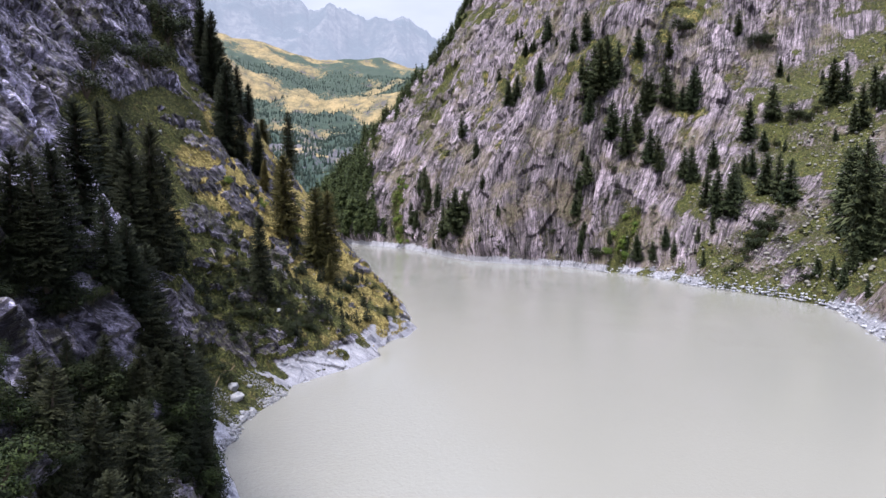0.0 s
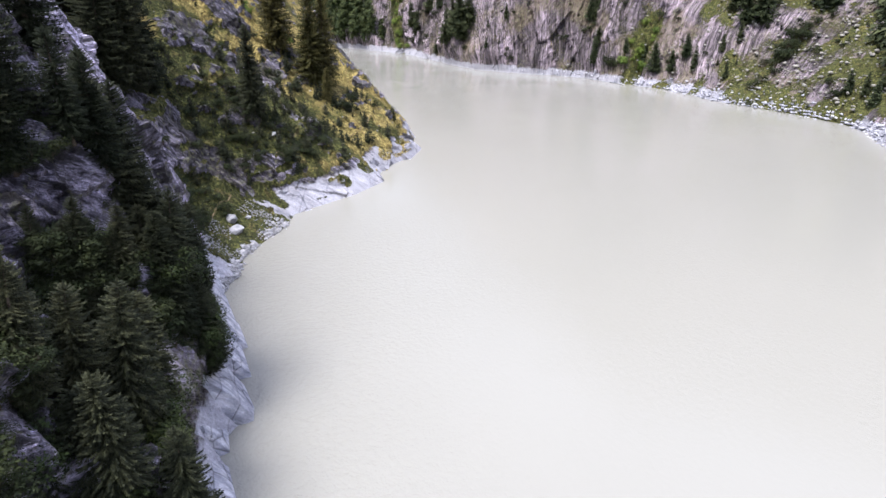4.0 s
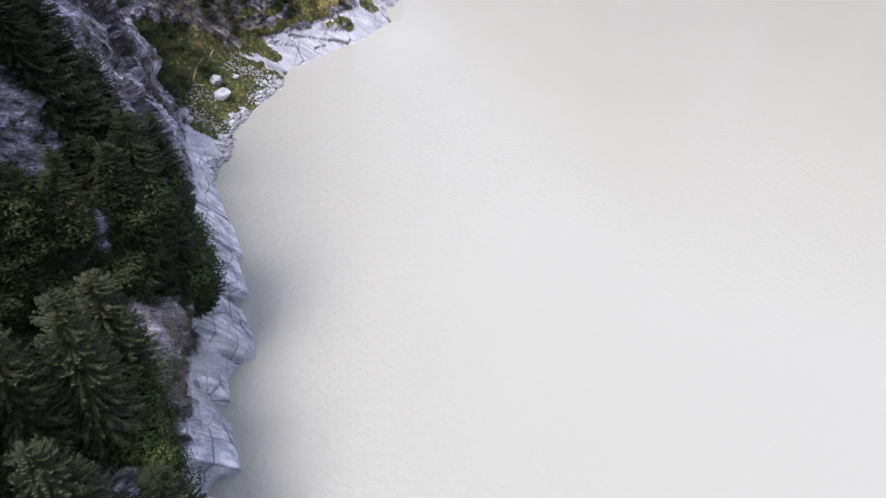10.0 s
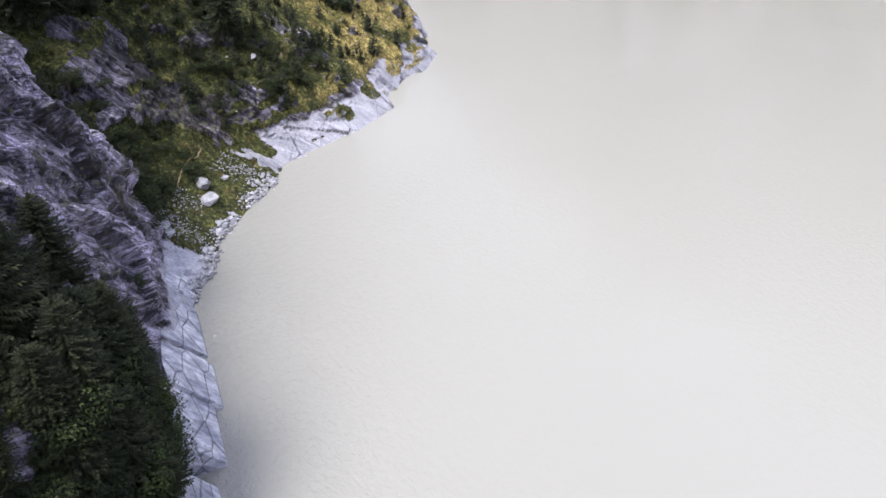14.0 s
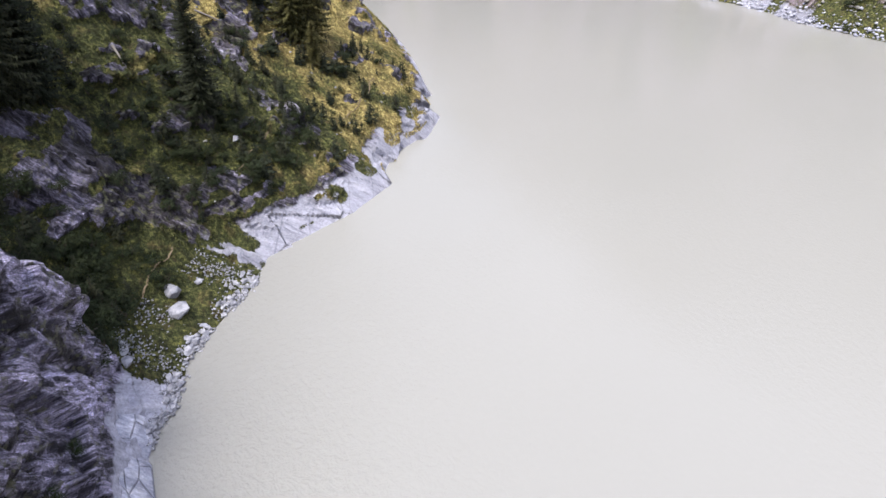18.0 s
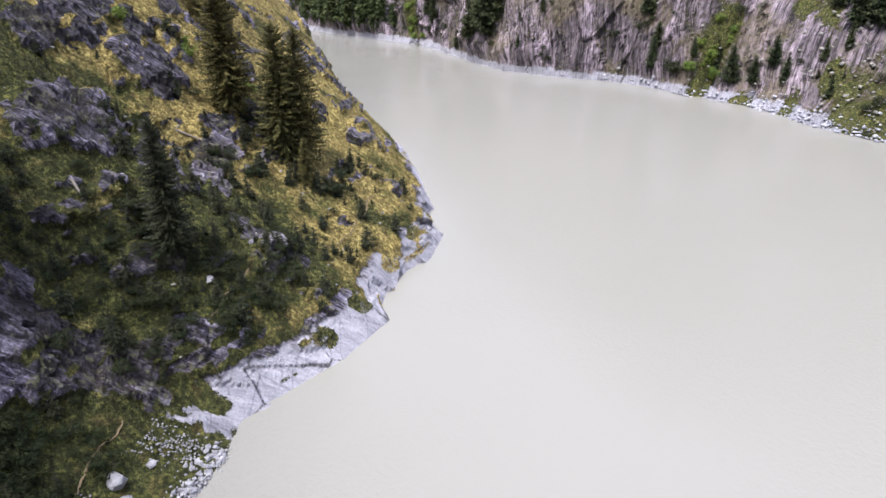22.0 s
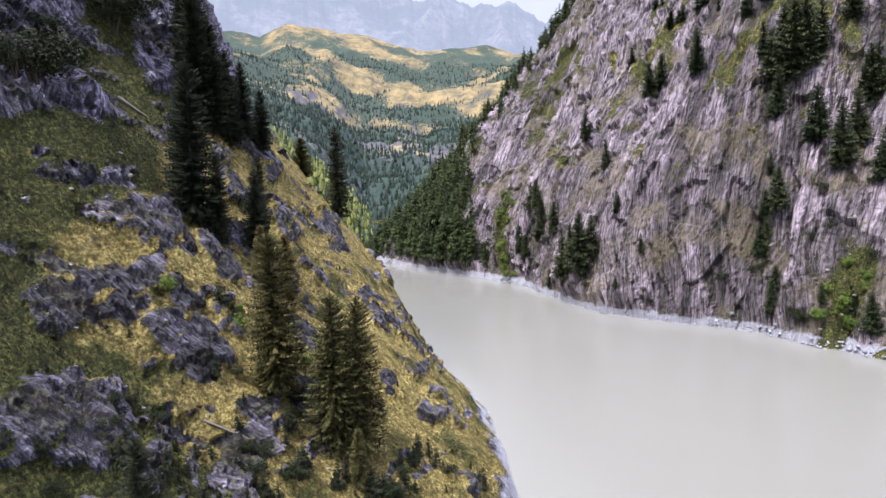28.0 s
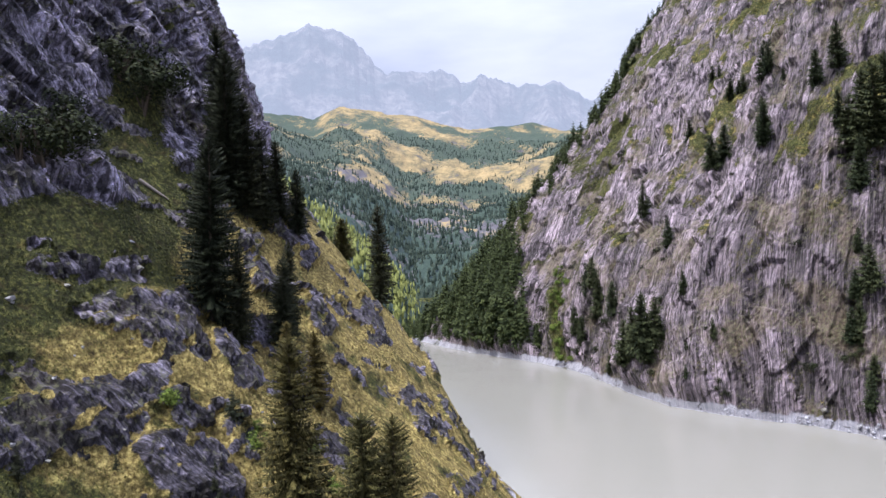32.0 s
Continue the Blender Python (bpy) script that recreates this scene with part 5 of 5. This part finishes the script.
# bedrock slabs that stand in the water below the near cliff: east, north, size, turn
def slab_mesh(seed):
    """A block of bedrock one metre each way, its top falling towards the water, corners knocked off."""
    rd = random.Random(seed)
    bm = bmesh.new()
    j = lambda a: rd.uniform(-a, a)
    for sy in (-0.5, -0.1, 0.5):
        bm.verts.new((0.5 + j(0.04), sy + j(0.04), -0.6))
        bm.verts.new((0.47 + j(0.06), sy + j(0.05), 0.03 + abs(j(0.06))))
        bm.verts.new((0.06 + j(0.05), sy * 0.98 + j(0.03), 0.50 + j(0.04)))
        bm.verts.new((-0.5 + j(0.04), sy * 0.94 + j(0.04), 0.97 + j(0.04)))
        bm.verts.new((-0.6, sy, -0.6))
    bmesh.ops.convex_hull(bm, input=bm.verts)
    bmesh.ops.delete(bm, geom=[v for v in bm.verts if not v.link_faces], context="VERTS")
    bmesh.ops.dissolve_limit(bm, angle_limit=0.12, verts=bm.verts, edges=bm.edges)
    bmesh.ops.bevel(bm, geom=bm.edges[:], offset=0.010, segments=1, affect="EDGES")
    bmesh.ops.triangulate(bm, faces=bm.faces)
    me = bpy.data.meshes.new("rock_slab")
    bm.to_mesh(me)
    bm.free()
    me.materials.append(M_SLAB)
    return me


SLABS = [slab_mesh(640 + n) for n in range(5)]
for n, (x0, y0, sx, sy, sz, turn) in enumerate(((-22.0, 73.2, 5.0, 7.5, 7.0, 24), (-19.4, 64.2, 5.4, 6.4, 7.6, 24), (-20.4, 58.6, 5.4, 5.6, 7.0, 20), (-18.0, 51.4, 4.6, 5.0, 5.4, 24), (-24.2, 79.6, 4.2, 6.6, 5.6, 26),
                                                (-27.8, 87.2, 4.2, 8.0, 5.4, 25), (-30.9, 94.2, 3.6, 5.4, 4.4, 15), (-17.4, 44.0, 4.2, 5.6, 4.8, 15), (-10.8, 36.6, 4.0, 5.0, 3.6, 6))):
    ob = new("rock_slab", SLABS[n % 5])
    a = radians(turn)
    ob.matrix_basis = pose(x0 + 0.4 - 0.5 * sx * math.cos(a), y0 - 0.5 * sx * math.sin(a), 0, 0, 0, turn) @ Matrix.Diagonal((sx, sy, sz, 1))
    tagged(ob, "pale angular bedrock slab sloping into the water", "rock", "slabs at the waterline")


def rubble(name, places, material, label):
    """Loose stones in one sheet: small uneven blocks."""
    V, F = [], []
    faces = ((0, 2, 1), (0, 3, 2), (4, 5, 6), (4, 6, 7), (0, 1, 5), (0, 5, 4), (1, 2, 6), (1, 6, 5), (2, 3, 7), (2, 7, 6), (3, 0, 4), (3, 4, 7))
    for p, r in places:
        m = pose(0, 0, 0, rng.uniform(0, 360), rng.uniform(0, 360), rng.uniform(0, 360))
        n = len(V)
        for c in ((-1, -1, -1), (1, -1, -1), (1, 1, -1), (-1, 1, -1), (-1, -1, 1), (1, -1, 1), (1, 1, 1), (-1, 1, 1)):
            q = m @ Vector([a * r * rng.uniform(0.35, 1.0) for a in c])
            V.append((p[0] + q[0], p[1] + q[1], p[2] + q[2] * 0.7))
        F += [tuple(i + n for i in t) for t in faces]
    return tagged(new(name, trimesh(name, V, F, material)), label, "stones", kind="stuff")


def near_by(p, r):
    return p + Vector((rng.uniform(-r, r), rng.uniform(-r, r), rng.uniform(-0.1, 0.05)))


places = [(near_by(bank_at(rng.choice((rng.gauss(95.5, 1.2), rng.gauss(100.5, 1.6), rng.gauss(109, 1.5), rng.gauss(117.5, 1.4), rng.gauss(121.5, 1.4))), abs(rng.gauss(0.3, 0.4))), 0.6), rng.uniform(0.06, 0.22)) for _ in range(1300)]
places += [(near_by(bank_at(103.5 + 0.3 * z0 + rng.gauss(0, 1.4), z0), 0.7), rng.uniform(0.05, 0.15)) for z0 in np.linspace(1.2, 6, 520)]
places += [(near_by(bank_at(110.6 + rng.gauss(0, 0.9), z0), 0.7), rng.uniform(0.05, 0.15)) for z0 in np.linspace(2.4, 5, 220)]
places += [(near_by(bank_at(121.5 + rng.gauss(0, 1.3), z0), 0.7), rng.uniform(0.05, 0.17)) for z0 in np.linspace(1.4, 4.6, 420)]
rubble("beach_rubble", places, M_BOULDER, "pale rubble along the beach below the gully")
places = [(near_by(wall_at(rng.uniform(150, 690), abs(rng.gauss(0.4, 0.9))), 1.2), rng.uniform(0.15, 0.45)) for _ in range(420)]
places += [(near_by(wall_at(rng.gauss(315, 50), abs(rng.gauss(1.2, 1.6))), 1.5), rng.uniform(0.2, 0.7)) for _ in range(900)]
rubble("shore_rubble", places, M_SLAB, "pale blocks along the far shore")
places = [(near_by(wall_at(rng.gauss(312, 32), rng.uniform(4, 120)), 2.0), rng.choice((rng.uniform(0.15, 0.45), rng.uniform(0.3, 0.9)))) for _ in range(4600)]
rubble("scree", places, M_BOULDER_DARK, "grey scree blocks on the far grassy slope")


def log(place, direction, length, r, label):
    d = Vector(direction).normalized()
    path = [Vector((0, 0, length * t)) for t in (0, 0.3, 0.65, 1)]
    V, F = tube(path, (r, r * 0.9, r * 0.7, r * 0.35), 7)
    for t in (0.35, 0.5, 0.68, 0.8):
        a = rng.random() * 6.283
        tv, tf = tube([(0, 0, 0), (0.25 * math.cos(a), 0.25 * math.sin(a), 0.12), (0.7 * math.cos(a), 0.7 * math.sin(a), 0.3)], (r * 0.3, r * 0.2, 0.01), 4)
        F += [tuple(i + len(V) for i in q) for q in tf]
        V += [(p[0], p[1], p[2] + length * t) for p in tv]
    ob = new("fallen_log", trimesh("fallen_log", V, F, M_DEAD))
    ob.matrix_basis = Matrix.Translation(place + Vector((0, 0, r * 0.8))) @ d.to_track_quat("Z", "Y").to_matrix().to_4x4()
    return tagged(ob, label, "log", "fallen logs")


def lay_log(a, b, r, label):
    pa, pb = on_bank(*a), on_bank(*b)
    log(pa, pb - pa, (pb - pa).length, r, label)


lay_log((-43.1, 165.2), (-37.6, 167.3), 0.17, "bleached fallen trunk lying in dry grass")
lay_log((-37.5, 99.8), (-37.2, 102), 0.14, "weathered fallen trunk leaning on rock")
lay_log((-46.5, 140.5), (-44.8, 139.5), 0.2, "grey dead tree lying on the slope")
lay_log((-30.8, 106), (-30.2, 109), 0.10, "thin driftwood stick on the beach")
lay_log((-75.5, 201), (-72, 204), 0.35, "grey fallen trunk below the grassy chute")


# ---- footpath ----
def footpath_material():
    g = Graph("trodden_soil")
    n = g.noise(2.5, 5, 0.6)
    return g.done(g.mix(n, (0.10, 0.076, 0.048), (0.21, 0.165, 0.105)), 0.95, None, 0.1)


M_PATH = footpath_material()
for leg in (((-40, 104.5), (-38.3, 109), (-37.2, 115), (-36.4, 121.6)), ((-31, 135), (-30.4, 138), (-29, 141), (-28.4, 144), (-27, 147)), ((-20, 160), (-18, 164), (-16.4, 170), (-15, 176), (-14.5, 181))):
    leg = np.array(leg)
    t = np.concatenate([[0], np.cumsum(np.hypot(*np.diff(leg, axis=0).T))])
    tt = np.arange(0, t[-1], 0.4)
    cx, cy = np.interp(tt, t, leg[:, 0]) + 0.25 * np.sin(tt * 0.9), np.interp(tt, t, leg[:, 1])
    rows = []
    for px, py in zip(cx, cy):
        base = on_bank(px, py)
        rows.append([(px + o, py, base.z + 0.14 - abs(o) * 0.1) for o in (-0.13, 0, 0.13)])
    tagged(sheet("footpath", np.array(rows), M_PATH), "narrow trodden footpath across the slope", "path", kind="structure")

# ---- grass ----
rs = np.random.RandomState(12)


def tufts(name, mask, count, size, material, label):
    """Blades of grass in one sheet over the turf of the near bank."""
    cand = np.argwhere(mask)
    pick = cand[rs.choice(len(cand), min(count, len(cand)), replace=False)]
    base = BANK_P[pick[:, 0], pick[:, 1]] + rs.uniform(-0.25, 0.25, (len(pick), 3)) * (1, 1, 0)
    V, k = [], 4
    for b in range(k):
        a = rs.uniform(0, 6.283, len(base))
        hgt = size * rs.uniform(0.6, 1.4, len(base))
        wd = 0.05 + 0.05 * rs.rand(len(base))
        lean = hgt * rs.uniform(0.1, 0.7, len(base))
        zero = 0 * a
        p0 = base + np.stack([-wd * np.sin(a), wd * np.cos(a), zero - 0.08], 1)
        p1 = base + np.stack([wd * np.sin(a), -wd * np.cos(a), zero - 0.08], 1)
        p2 = base + np.stack([lean * np.cos(a), lean * np.sin(a), hgt], 1)
        V.append(np.stack([p0, p1, p2], 1))
    V = np.concatenate(V).reshape(-1, 3)
    ob = new(name, trimesh(name, V, np.arange(len(V)).reshape(-1, 3), material))
    return tagged(ob, label, "grass", kind="stuff")


M_STRAW = grass_material()
M_GRASS = leaf_material("green_grass", (0.014, 0.018, 0.006), (0.085, 0.095, 0.029), 0.9)
zone = (ys[:, None] > 95) & (ys[:, None] < 250) & (BANK_P[..., 2] > 3) & (BANK_P[..., 2] < 100) & (BANK_TURF > 0.6)
tufts("dry_grass", zone & (BANK_GOLD > 0.45), 19000, 0.20, M_STRAW, "dry straw-coloured grass tufts on the headland")
tufts("green_grass", zone & (BANK_GOLD <= 0.45), 24000, 0.19, M_GRASS, "dull green grass tufts on the slope")
